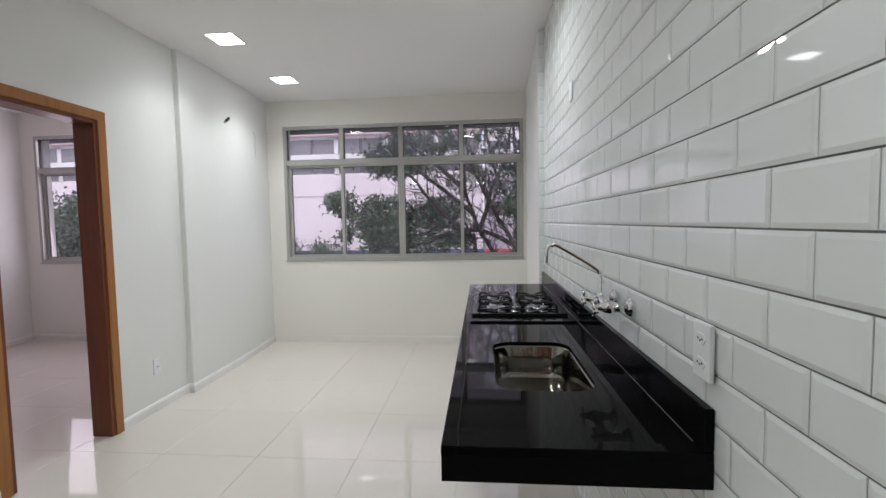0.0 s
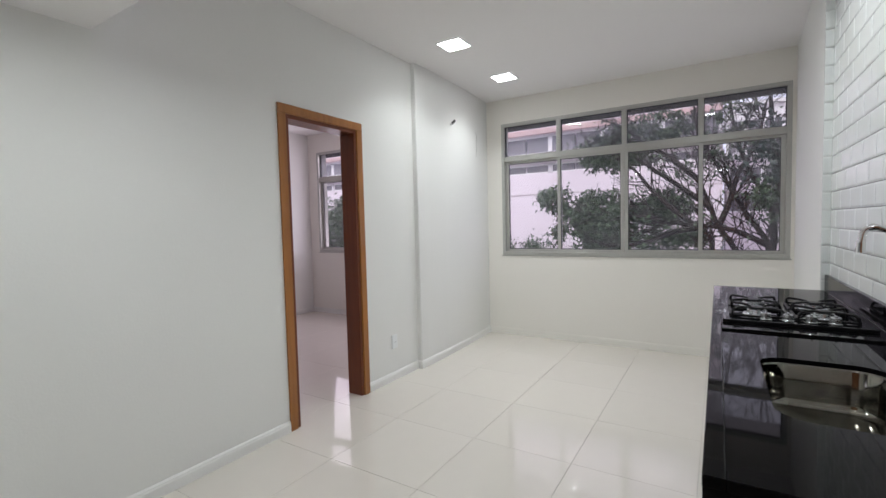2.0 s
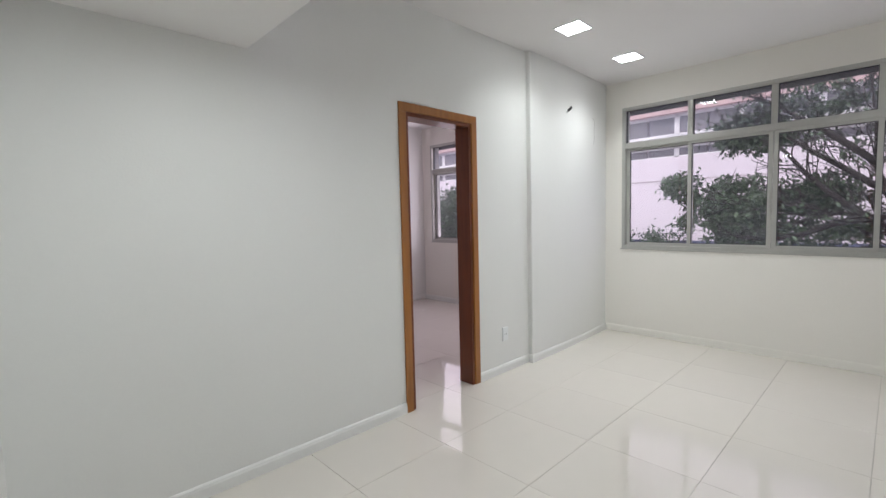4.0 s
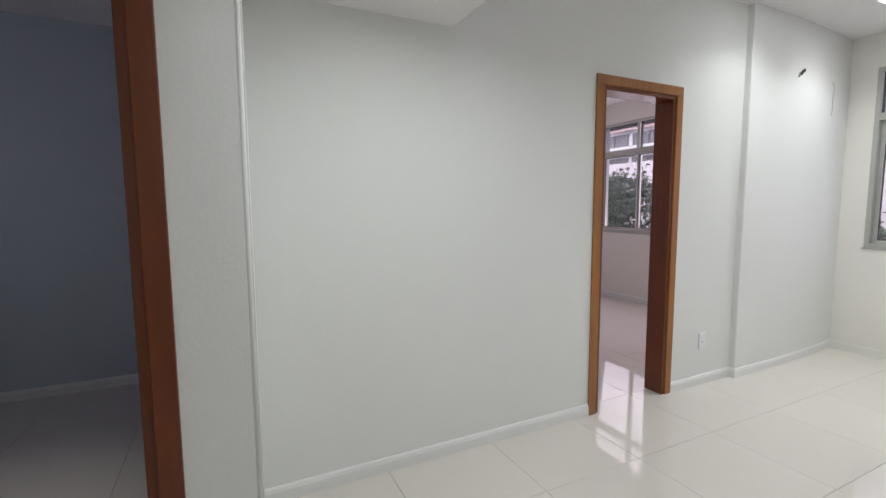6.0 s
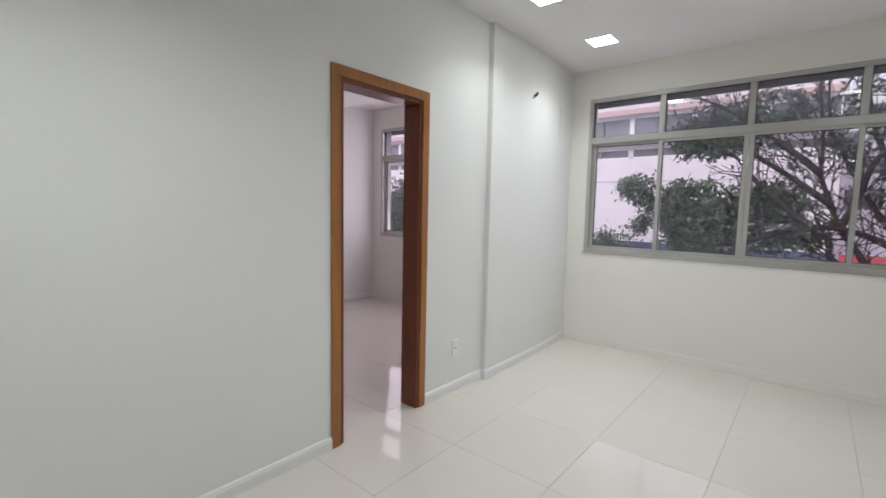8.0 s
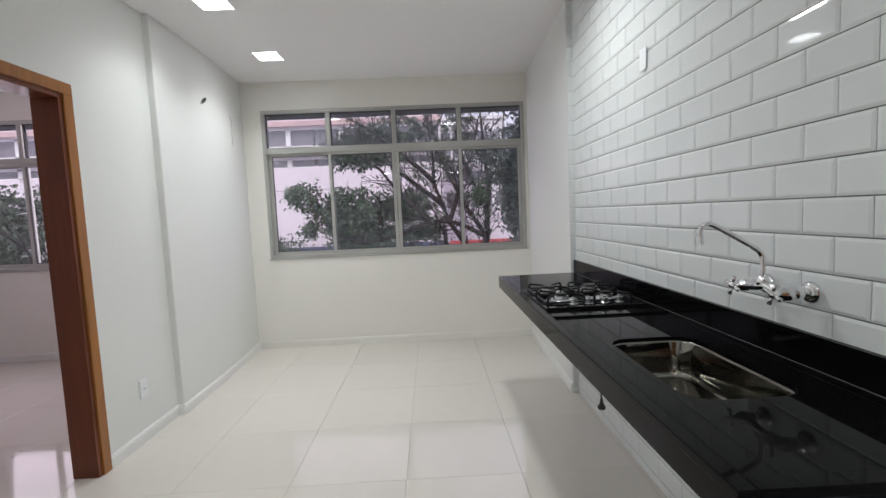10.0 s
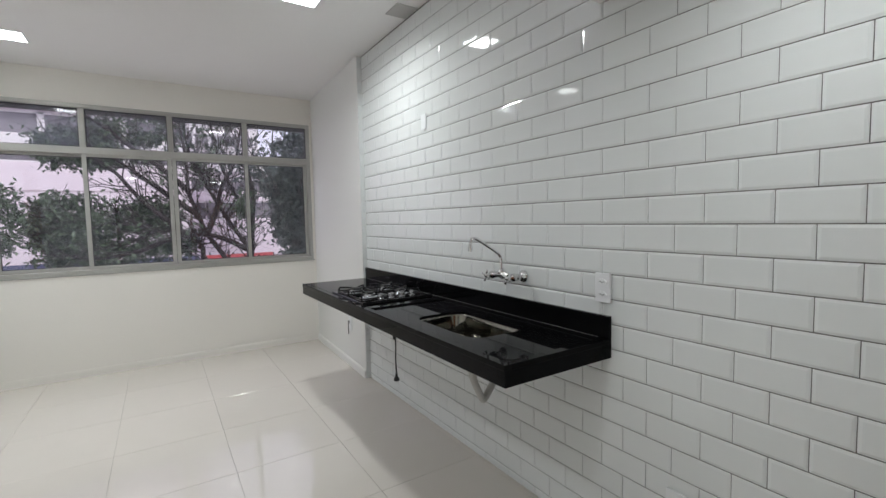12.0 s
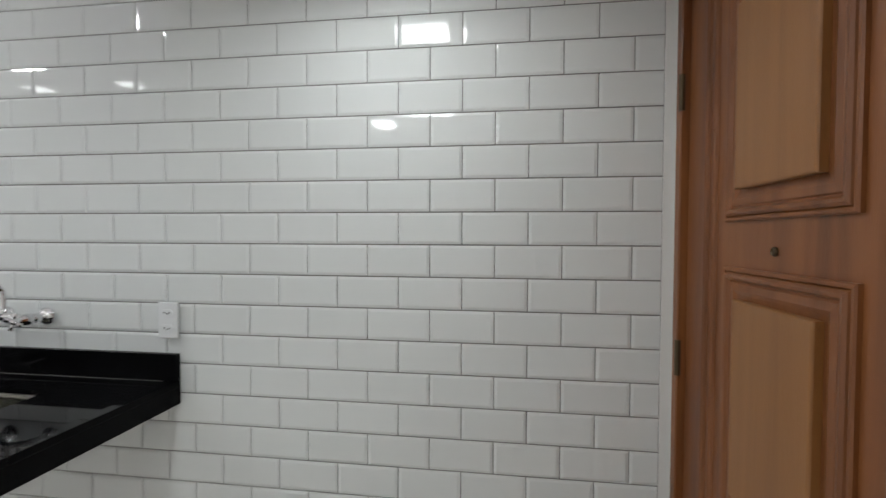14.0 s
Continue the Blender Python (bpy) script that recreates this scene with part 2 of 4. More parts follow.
# ---- the plan ----
XL, XR = -2.32, 0.63          # living room walls
YF = 5.405                    # inside of the window wall
YB = -0.285                   # inside of the entrance wall
H, HL, YD = 2.815, 2.255, 1.365   # ceiling, lowered ceiling, and where it ends
YP = 3.815                    # the walls step in beyond this line
XP, YC = -1.585, 0.35         # corner of the block with the second door
BX = -5.50                    # bedroom's far wall
CX = -4.29                    # small room's far wall
DOOR = (2.392, 3.066, 2.095)    # bedroom door opening: from, to, height
SILL, HEAD = 0.968, 2.525
LIVE, BED = (-2.142, 0.622), (-5.31, -2.546)

# ---- structure ----
setting(link("wall_left", boxes((XL - 0.14, YC - 0.12, 0, XL, DOOR[0], H + 0.1), (XL - 0.14, DOOR[1], 0, XL, YP, H + 0.1),
                                (XL - 0.14, DOOR[0], DOOR[2], XL, DOOR[1], H + 0.1)), WALL), "white painted plaster wall with a doorway", "wall")
setting(link("wall_left_column", prism([(XL - 0.14, YP), (XL + 0.042, YP), (XL + 0.047, YP + 0.008), *[(XL + 0.046 - 0.060 * max(0.0, k / 10 - 0.25) ** 1.6 / 0.631, YP + 0.008 + (YF - YP - 0.008) * k / 10) for k in range(1, 11)], (XL - 0.14, YF)], 0, H + 0.1), WALL), "white painted wall, slightly thicker column part", "wall")
XN = 0.59
setting(link("wall_right", prism([(XR + 0.0032, YB), (XR + 0.0032, YP + 0.006), (XR + 0.2, YP + 0.006), (XR + 0.2, YB)], 0, H + 0.1), TGROUT), "grouted wall behind white tiles", "wall")
setting(link("wall_right_column", prism([(XN, YP + 0.006), (0.652, YF), (XR + 0.2, YF), (XR + 0.2, YP + 0.006)], 0, H + 0.1), WALL), "white painted plaster wall beside the window", "wall")


def wall_with_holes(name, y0, y1, x0, x1, top, holes, label):
    rows, x = [], x0
    for a, b, lo, hi in holes:
        rows += [(x, y0, 0, a, y1, top), (a, y0, 0, b, y1, lo), (a, y0, hi, b, y1, top)]
        x = b
    rows.append((x, y0, 0, x1, y1, top))
    return setting(link(name, boxes(*[r for r in rows if r[5] - r[2] > 0.001]), CREAM), label, "wall")


wall_with_holes("wall_window", YF, YF + 0.2, BX - 0.15, XR + 0.2, H + 0.1, [(*BED, SILL, HEAD), (*LIVE, SILL, HEAD)], "cream white painted wall with two wide aluminium windows")
setting(link("overhang", boxes((BX - 0.2, YF + 0.2, HEAD + 0.01, XR + 0.4, YF + 0.52, HEAD + 0.14), bevel=0.01), CONCRETE), "dark concrete ledge over the windows outside", "overhang")
EX = (-0.270, 0.600)          # entrance opening
setting(link("wall_entrance", boxes((EX[1], YB - 0.15, 0, XR + 0.2, YB, H), (-0.60, YB - 0.15, 0, EX[0], YB, H), (EX[0], YB - 0.15, 2.11, EX[1], YB, H)), WALL),
        "white wall around the entrance door", "wall")
setting(link("wall_back", boxes((-0.60, -0.95, 0, -0.48, YB - 0.15, H), (XP - 0.12, -1.07, 0, -0.48, -0.95, H)), WALL), "white plain wall", "wall")
D2 = (-0.58, 0.098, 2.09)     # second doorway
setting(link("wall_block", boxes((XP - 0.12, D2[1], 0, XP, YC, H), (XP - 0.12, -0.95, 0, XP, D2[0], H), (XP - 0.12, D2[0], D2[2], XP, D2[1], H),
                                 (XL, YC - 0.12, 0, XP - 0.12, YC, H)), WALL), "white wall block with a wood framed doorway", "wall")
setting(link("trim_corner_bead", tube([(XP - 0.0105, YC - 0.0105, 0.09), (XP - 0.0105, YC - 0.0105, HL)], 0.0125, 24), WALL, smooth=True), "thin rounded plaster corner bead on the wall block", "trim")
# SX0 to SX1: unseen opening added to let sky light into the small room
SX0, SX1 = -3.6, -2.6
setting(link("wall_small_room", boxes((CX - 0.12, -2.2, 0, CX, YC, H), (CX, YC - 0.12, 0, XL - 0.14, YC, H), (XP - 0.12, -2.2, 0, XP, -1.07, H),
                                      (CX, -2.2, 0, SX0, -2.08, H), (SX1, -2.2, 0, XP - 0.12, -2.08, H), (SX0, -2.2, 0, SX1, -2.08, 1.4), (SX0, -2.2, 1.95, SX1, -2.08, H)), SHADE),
        "plain white walls of a small unlit room, bluish daylight in their colour", "wall")
setting(link("wall_bedroom", boxes((BX - 0.15, 1.2, 0, BX, YF, H), (BX, 1.08, 0, XL - 0.14, 1.2, H)), WALL), "white painted bedroom wall", "wall")
setting(link("ceiling", boxes((XL - 0.14, YD + 0.1, H, XR + 0.2, YF + 0.2, H + 0.15)), CEIL), "flat white painted ceiling", "ceiling")
setting(link("ceiling_lowered", boxes((XP - 0.9, -1.07, HL, XR + 0.001, YD, HL + 0.7), bevel=0.004), CEIL), "lowered white plasterboard ceiling", "ceiling")
setting(link("ceiling_small_room", boxes((CX - 0.1, -2.2, 2.66, XP - 0.05, 0.3, 2.8)), CEIL), "white ceiling of the small room", "ceiling")
setting(link("ceiling_bedroom", boxes((BX - 0.15, 1.1, H, XL - 0.145, YF + 0.2, H + 0.15), (BX, 1.2, 2.66, XL - 0.14, 4.55, H)), CEIL), "white stepped bedroom ceiling", "ceiling")
floor = setting(link("floor", boxes((-5.7, -2.3, -0.15, XR + 0.2, YF + 0.2, -0.004)), GROUT), "light polished porcelain tile floor", "floor")


def skirting(name, pts, label="white moulded skirting board", mat=None, thin=1.0):
    """A skirting board along a line whose left-hand side is the room."""
    prof = [(0, 0), (0.013, 0), (0.013, 0.052), (0.010, 0.060), (0.010, 0.064), (0.005, 0.072), (0, 0.074)]
    bm = bmesh.new()
    rings = []
    for i, p in enumerate(pts):
        p = Vector(p)
        ds = []
        if i > 0:
            ds.append((p - Vector(pts[i - 1])).normalized())
        if i < len(pts) - 1:
            ds.append((Vector(pts[i + 1]) - p).normalized())
        ns = [Vector((-d.y, d.x)) for d in ds]
        n = sum(ns, Vector((0, 0))).normalized()
        n = n / max(n.dot(ns[0]), 0.3)
        rings.append([bm.verts.new((p.x + n.x * a * thin, p.y + n.y * a * thin, b)) for a, b in prof])
    for a, b in zip(rings, rings[1:]):
        for k in range(len(prof) - 1):
            bm.faces.new((a[k], b[k], b[k + 1], a[k + 1]))
    bm.faces.new(rings[0])
    bm.faces.new(list(reversed(rings[-1])))
    bmesh.ops.recalc_face_normals(bm, faces=bm.faces)
    return setting(link(name, bm, mat or SKIRT), label, "skirting board")


A0, A1 = DOOR[0] - 0.055, DOOR[1] + 0.055
skirting("baseboard", [(XL, A0), (XL, YC)])
skirting("baseboard_column", [(XL - 0.012, YF), (XL + 0.013, 4.93), (XL + 0.033, 4.55), (XL + 0.045, 4.21), (XL + 0.046, YP), (XL, YP), (XL, A1)])
skirting("baseboard_window", [(0.65, YF), (XL - 0.012, YF)], mat=CREAM, thin=0.4)
skirting("baseboard_right", [(XN, YP + 0.012), (0.650, YF - 0.012)])
skirting("baseboard_block", [(XL + 0.013, YC), (XP, YC), (XP, D2[1] + 0.067)])
skirting("baseboard_small_room", [(CX, YC - 0.12), (CX, -2.08)])
skirting("baseboard_bedroom", [(BX, YF), (BX, 1.2)])
skirting("baseboard_bedroom_window", [(XL - 0.14, YF), (BX + 0.013, YF)])


# ---- doors ----
def doorway(name, x_face, depth, y0, y1, top, label, arch=None, arch_w=0.055):
    """A wood lining and architraves round an opening in a wall that faces +x."""
    d = thing(name, label, "door frame")
    d["kind"] = "structure"
    xb = x_face - depth
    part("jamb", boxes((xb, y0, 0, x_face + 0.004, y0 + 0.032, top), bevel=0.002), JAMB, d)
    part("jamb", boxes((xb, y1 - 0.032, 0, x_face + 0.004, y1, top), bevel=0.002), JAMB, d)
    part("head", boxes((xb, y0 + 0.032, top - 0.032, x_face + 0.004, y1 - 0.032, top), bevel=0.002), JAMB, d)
    for x0, x1 in ((x_face, x_face + 0.014), (xb - 0.014, xb)):
        e = 0.006 if x0 == x_face else -0.002
        part("architrave", boxes((x0, y0 - arch_w, 0, x1, y0 + e, top - e), bevel=0.003, segments=2), arch or ARCH, d)
        part("architrave", boxes((x0, y1 - e, 0, x1, y1 + arch_w, top - e), bevel=0.003, segments=2), arch or ARCH, d)
        part("architrave", boxes((x0, y0 - arch_w, top - e, x1, y1 + arch_w, top + arch_w), bevel=0.003, segments=2), arch or ARCH, d)
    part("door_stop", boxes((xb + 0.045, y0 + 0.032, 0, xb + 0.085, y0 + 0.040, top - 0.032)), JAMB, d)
    return d


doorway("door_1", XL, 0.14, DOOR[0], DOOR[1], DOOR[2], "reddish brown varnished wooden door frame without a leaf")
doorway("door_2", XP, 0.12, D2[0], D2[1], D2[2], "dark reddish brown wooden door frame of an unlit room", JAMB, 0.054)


def panel_ring(bm, x0, x1, z0, z1, y, steps):
    """Nested rectangles, each (inset, proud of y), as mouldings round a door panel; the last is filled."""
    prev = None
    for inset, out in steps:
        q = [bm.verts.new((x, y + out, z)) for x, z in ((x0 + inset, z0 + inset), (x1 - inset, z0 + inset), (x1 - inset, z1 - inset), (x0 + inset, z1 - inset))]
        if prev:
            for i in range(4):
                bm.faces.new((prev[i], prev[(i + 1) % 4], q[(i + 1) % 4], q[i]))
        prev = q
    return prev


def entrance_door():
    d = thing("door_3", "carved solid wooden entrance door with raised panels, closed", "door")
    d["kind"] = "structure"
    x0, x1, y = EX[0] + 0.03, EX[1] - 0.03, YB - 0.012
    part("jamb", boxes((EX[1] - 0.028, YB - 0.15, 0, EX[1] + 0.006, YB + 0.010, 2.11), bevel=0.003), DOORWOOD, d)
    part("jamb", boxes((EX[0] - 0.062, YB - 0.15, 0, EX[0] + 0.028, YB + 0.010, 2.11), bevel=0.003), DOORWOOD, d)
    part("head", boxes((EX[0] - 0.062, YB - 0.15, 2.082, EX[1] + 0.006, YB + 0.012, 2.17), bevel=0.003), DOORWOOD, d)
    leaf = part("leaf", boxes((x0, y - 0.035, 0.006, x1, y, 2.078), bevel=0.003), DOORWOOD, d)
    px0, px1 = -0.040, 0.345
    for z0, z1 in ((0.13, 0.69), (0.776, 1.333), (1.434, 1.957)):
        bm = bmesh.new()
        panel_ring(bm, px0, px1, z0, z1, y, [(0, 0.0), (0, 0.007), (0.003, 0.010), (0.008, 0.010), (0.011, 0.006), (0.013, 0.011), (0.018, 0.015), (0.024, 0.014), (0.028, 0.007), (0.031, 0.006), (0.034, 0.009), (0.048, 0.010), (0.056, 0.007), (0.072, 0.004)])
        part("panel_moulding", bm, DOORWOOD, leaf, "carved stepped panel moulding")
        bm = bmesh.new()
        last = panel_ring(bm, px0 + 0.067, px1 - 0.067, z0 + 0.067, z1 - 0.067, y, [(0, 0.003), (0, 0.019), (0.002, 0.022), (0.005, 0.023)])
        bm.faces.new(last)
        part("panel", bm, PANELWOOD, leaf, "lighter raised wooden panel")
    for xs in (0.404, 0.448, -0.100, -0.144):
        part("stile_moulding", tube([(xs, y, 0.05), (xs, y, 2.05)], 0.009, 8), DOORWOOD, leaf)
    part("peephole", lathe(Matrix.Translation((0.166, y, 1.372)) @ pose(0, 0, 0, -90), [(0.009, -0.002), (0.009, 0.004), (0.007, 0.006), (0.004, 0.004)], 16), DARKBRASS, leaf, "small brass peephole")
    for z in (0.30, 1.06, 1.80):
        part("hinge", cyl(Matrix.Translation((x1 + 0.006, YB + 0.006, z - 0.05)), 0.008, 0.008, 0.10, 12), DARKBRASS, d, "dark brass hinge")
    hd = part("door_handle", tube(smooth_line([(x0 + 0.06, y, 1.0), (x0 + 0.06, y + 0.045, 1.0), (x0 + 0.075, y + 0.055, 1.0), (x0 + 0.17, y + 0.055, 0.995)]), 0.009), BRASS, leaf, "aged brass lever handle")
    return d


entrance_door()


# ---- windows ----
def window(name, x0, x1, label):
    w = thing(name, label, "window")
    w["kind"] = "structure"
    y = YF - 0.006
    f = 0.036
    part("window_frame", boxes((x0, y, SILL, x1, y + 0.09, SILL + f), (x0, y, HEAD - f, x1, y + 0.09, HEAD), (x0, y, SILL + f, x0 + f, y + 0.09, HEAD - f),
                               (x1 - f, y, SILL + f, x1, y + 0.09, HEAD - f), bevel=0.003), ALU, w, "weathered grey aluminium window frame")
    part("window_sill", boxes((x0 - 0.012, YF - 0.013, SILL - 0.012, x1 + 0.012, YF + 0.2, SILL), bevel=0.002), ALU, w)
    zt = 2.108
    part("transom", boxes((x0 + f, y + 0.004, zt - 0.034, x1 - f, y + 0.085, zt + 0.030), bevel=0.003), ALU, w)
    n = 4
    step = (x1 - x0) / n
    for i in range(n + 1):
        if 0 < i < n:
            xm = x0 + i * step
            part("mullion", boxes((xm - 0.024, y + 0.008, zt + 0.030, xm + 0.024, y + 0.08, HEAD - f), bevel=0.003), ALU, w)
    for i in range(n):
        a, b = x0 + i * step + (f if i == 0 else 0.024), x0 + (i + 1) * step - (f if i == n - 1 else 0.024)
        p = part("pane", boxes((a - 0.004, y + 0.045, zt + 0.026, b + 0.004, y + 0.049, HEAD - f + 0.004)), DUSTY, w, "dusty upper window pane")
        g = 0.006
        part("gasket", boxes((a, y + 0.03, zt + 0.030, a + g, y + 0.06, HEAD - f), (b - g, y + 0.03, zt + 0.030, b, y + 0.06, HEAD - f), (a, y + 0.03, zt + 0.030, b, y + 0.06, zt + 0.030 + g),
                             (a, y + 0.03, HEAD - f - g, b, y + 0.06, HEAD - f)), RUBBER, w, "dark rubber gasket")
        p.visible_shadow = False
        # sliding sashes below; the middle two stand in the inner track
        yi = y + (0.016 if i in (1, 2) else 0.050)
        a, b = x0 + i * step + (f if i == 0 else -0.018), x0 + (i + 1) * step - (f if i == n - 1 else -0.018)
        if i == 1:
            b = x0 + 2 * step - 0.002
        if i == 2:
            a = x0 + 2 * step + 0.002
        lo, hi = SILL + f, zt - 0.034
        s = 0.035
        sash = part("sash", boxes((a, yi, lo, a + s, yi + 0.026, hi), (b - s, yi, lo, b, yi + 0.026, hi), (a + s, yi, lo, b - s, yi + 0.026, lo + 0.032),
                                  (a + s, yi, hi - 0.024, b - s, yi + 0.026, hi), bevel=0.002), ALU, w, "grey aluminium sliding sash")
        p = part("pane", boxes((a + s - 0.004, yi + 0.011, lo + 0.028, b - s + 0.004, yi + 0.015, hi - 0.020)), GLASS, sash)
        g = 0.005
        part("gasket", boxes((a + s, yi + 0.004, lo + 0.032, a + s + g, yi + 0.022, hi - 0.024), (b - s - g, yi + 0.004, lo + 0.032, b - s, yi + 0.022, hi - 0.024),
                             (a + s, yi + 0.004, lo + 0.032, b - s, yi + 0.022, lo + 0.032 + g), (a + s, yi + 0.004, hi - 0.024 - g, b - s, yi + 0.022, hi - 0.024)), RUBBER, sash, "dark rubber gasket")
        p.visible_shadow = False
        if i == 1:
            part("latch", boxes((b - 0.030, yi - 0.012, 1.36, b - 0.008, yi, 1.50), bevel=0.004, segments=2), ALU, sash, "small grey sash latch")
    return w


window("window_1", *LIVE, "wide grey aluminium sliding window with dusty panes")
window("window_2", *BED, "grey aluminium sliding window of the bedroom")


# ---- lamps ----
for name, (xa, xb), watts, tint in (("daylight_living", LIVE, DAY, DAY_COLOUR), ("daylight_bedroom", BED, DAY_BED, BED_COLOUR)):
    light = bpy.data.lights.new(name, "AREA")
    light.shape, light.size, light.size_y, light.energy, light.color = "RECTANGLE", xb - xa - 0.1, HEAD - SILL - 0.1, watts, tint
    ob = new(name, light)
    ob.matrix_world = look(((xa + xb) / 2, YF + 0.12, (SILL + HEAD) / 2), ((xa + xb) / 2, YF - 3, (SILL + HEAD) / 2 - 0.4))
def ceiling_lamp(x, y, z, watts, size=0.2, spread=124):
    lamp = thing("ceiling_light", "square recessed white LED panel, lit", "ceiling light", "recessed ceiling lights", (x, y, z))
    h, r = size / 2, 0.012
    part("frame", boxes((-h - r, -h - r, -0.006, h + r, -h, 0.004), (-h - r, h, -0.006, h + r, h + r, 0.004), (-h - r, -h, -0.006, -h, h, 0.004),
                        (h, -h, -0.006, h + r, h, 0.004), bevel=0.002), PLASTIC, lamp)
    part("diffuser", boxes((-h, -h, -0.004, h, h, 0.004)), LED, lamp, "glowing white diffuser")
    light = bpy.data.lights.new("led_light", "AREA")
    light.size, light.energy, light.color, light.spread = size, watts, LAMP_COLOUR, radians(spread)
    ob = new("led_light", light)
    ob.matrix_world = pose(x, y, z - 0.012)


for x, y, watts, wide in ((-1.775, 3.675, WATTS, 124), (-1.768, 4.665, FAR_WATTS, 124), (-0.070, 3.04, MID_WATTS, 155)):
    ceiling_lamp(x, y, H, watts, 0.2, wide)
ceiling_lamp(0.14, 0.54, HL, LOW_WATTS, 0.2, 165)
ceiling_lamp(-1.27, 1.10, HL, LOW_WATTS_2, 0.13, 175)


# ---- kitchen ----
def rounded_rect(x0, y0, x1, y1, r, seg=8):
    pts = []
    for cx, cy, a in ((x1 - r, y1 - r, 0), (x0 + r, y1 - r, 90), (x0 + r, y0 + r, 180), (x1 - r, y0 + r, 270)):
        for i in range(seg + 1):
            t = radians(a + 90 * i / seg)
            pts.append((cx + r * math.cos(t), cy + r * math.sin(t)))
    return pts


CT = 0.905
CY0, CY1, CX0, CX1 = 1.300, 3.812, 0.057, XR - 0.002
SINK = (0.190, 1.650, 0.490, 2.178)
WET = (0.093, 1.338, 0.604, 2.520)


def counter():
    c = thing("kitchen_counter", "polished black granite counter hung on the tiled wall", "counter")
    lo, t = CT - 0.080, 0.022
    part("front_apron", boxes((CX0 + 0.001, CY0 + 0.001, lo, CX0 + t, CY1, CT - t)), GRANITE, c)
    part("end_apron", boxes((CX0 + t, CY0 + 0.001, lo, CX1, CY0 + t, CT - t)), GRANITE, c)
    part("end_apron", boxes((CX0 + t, CY1 - t, lo, CX1, CY1, CT - t - 0.001), bevel=0.002), GRANITE, c)
    x0, y0, x1, y1 = WET
    d = 0.009
    # slab: raised rim round a lowered wet area with a hole for the bowl
    part("worktop", boxes((CX0, CY0, CT - t, x0, CY1, CT), (x0, CY0, CT - t, CX1, y0, CT), (x0, y1, CT - t, CX1, CY1, CT), (x1, y0, CT - t, CX1, y1, CT), bevel=0.0025, segments=2), GRANITE, c)
    bm = bmesh.new()
    inner = rounded_rect(*SINK, 0.075)
    for z in (CT - d, CT - t):
        loops = []
        for ring in ([(x0 - 0.003, y0 - 0.003), (x1 + 0.003, y0 - 0.003), (x1 + 0.003, y1 + 0.003), (x0 - 0.003, y1 + 0.003)], inner):
            vs = [bm.verts.new((x, y, z)) for x, y in ring]
            loops += [bm.edges.new((vs[i], vs[(i + 1) % len(vs)])) for i in range(len(vs))]
        bmesh.ops.triangle_fill(bm, edges=loops, use_beauty=True)
    a = [bm.verts.new((x, y, CT - d)) for x, y in inner]
    b = [bm.verts.new((x, y, CT - t)) for x, y in inner]
    for i in range(len(inner)):
        bm.faces.new((a[i], a[(i + 1) % len(a)], b[(i + 1) % len(b)], b[i]))
    bmesh.ops.remove_doubles(bm, verts=bm.verts, dist=0.0002)
    bmesh.ops.recalc_face_normals(bm, faces=bm.faces)
    part("wet_area", bm, GRANITE, c)
    part("backsplash", boxes((CX1 - 0.020, CY0, CT + 0.001, CX1, CY1, CT + 0.093), bevel=0.002), GRANITE, c)
    part("sealant", tube([(CX1 - 0.021, CY0 + 0.05, CT + 0.001), (CX1 - 0.021, CY1 - 0.01, CT + 0.0005)], 0.0011, 6), TGROUT, c, "thin grey sealant line")
    return c


def sink():
    s = thing("sink", "stainless steel undermount sink bowl with rounded corners", "sink")
    x0, y0, x1, y1 = SINK
    bm = bmesh.new()
    rings = []
    z0 = CT - 0.023
    for inset, r, z in ((-0.012, 0.085, z0), (0.001, 0.074, z0), (0.004, 0.072, z0 - 0.006), (0.009, 0.069, z0 - 0.10), (0.012, 0.066, z0 - 0.116), (0.020, 0.060, z0 - 0.126), (0.034, 0.050, z0 - 0.1295), (0.038, 0.047, z0 - 0.1275), (0.046, 0.042, z0 - 0.1300), (0.11, 0.03, z0 - 0.134)):
        rings.append([bm.verts.new((x, y, z)) for x, y in rounded_rect(x0 + inset, y0 + inset, x1 - inset, y1 - inset, r, 10)])
    for a, b in zip(rings, rings[1:]):
        for i in range(len(a)):
            bm.faces.new((a[i], a[(i + 1) % len(a)], b[(i + 1) % len(b)], b[i]))
    bm.faces.new(rings[-1])
    bmesh.ops.recalc_face_normals(bm, faces=bm.faces)
    part("bowl", bm, STEEL, s, smooth=True)
    cx, cy = (x0 + x1) / 2, (y0 + y1) / 2
    dr = part("drain", lathe(pose(cx, cy, z0 - 0.133), [(0.048, 0), (0.048, 0.004), (0.040, 0.005), (0.034, 0.001), (0.012, 0.001), (0.010, 0.006), (0.004, 0.008)]), CHROME, s, smooth=False)
    part("strainer", lathe(pose(cx, cy, z0 - 0.130), [(0.030, 0), (0.030, 0.003), (0.020, 0.004), (0.004, 0.002)], 20), STEEL, dr)
    return s


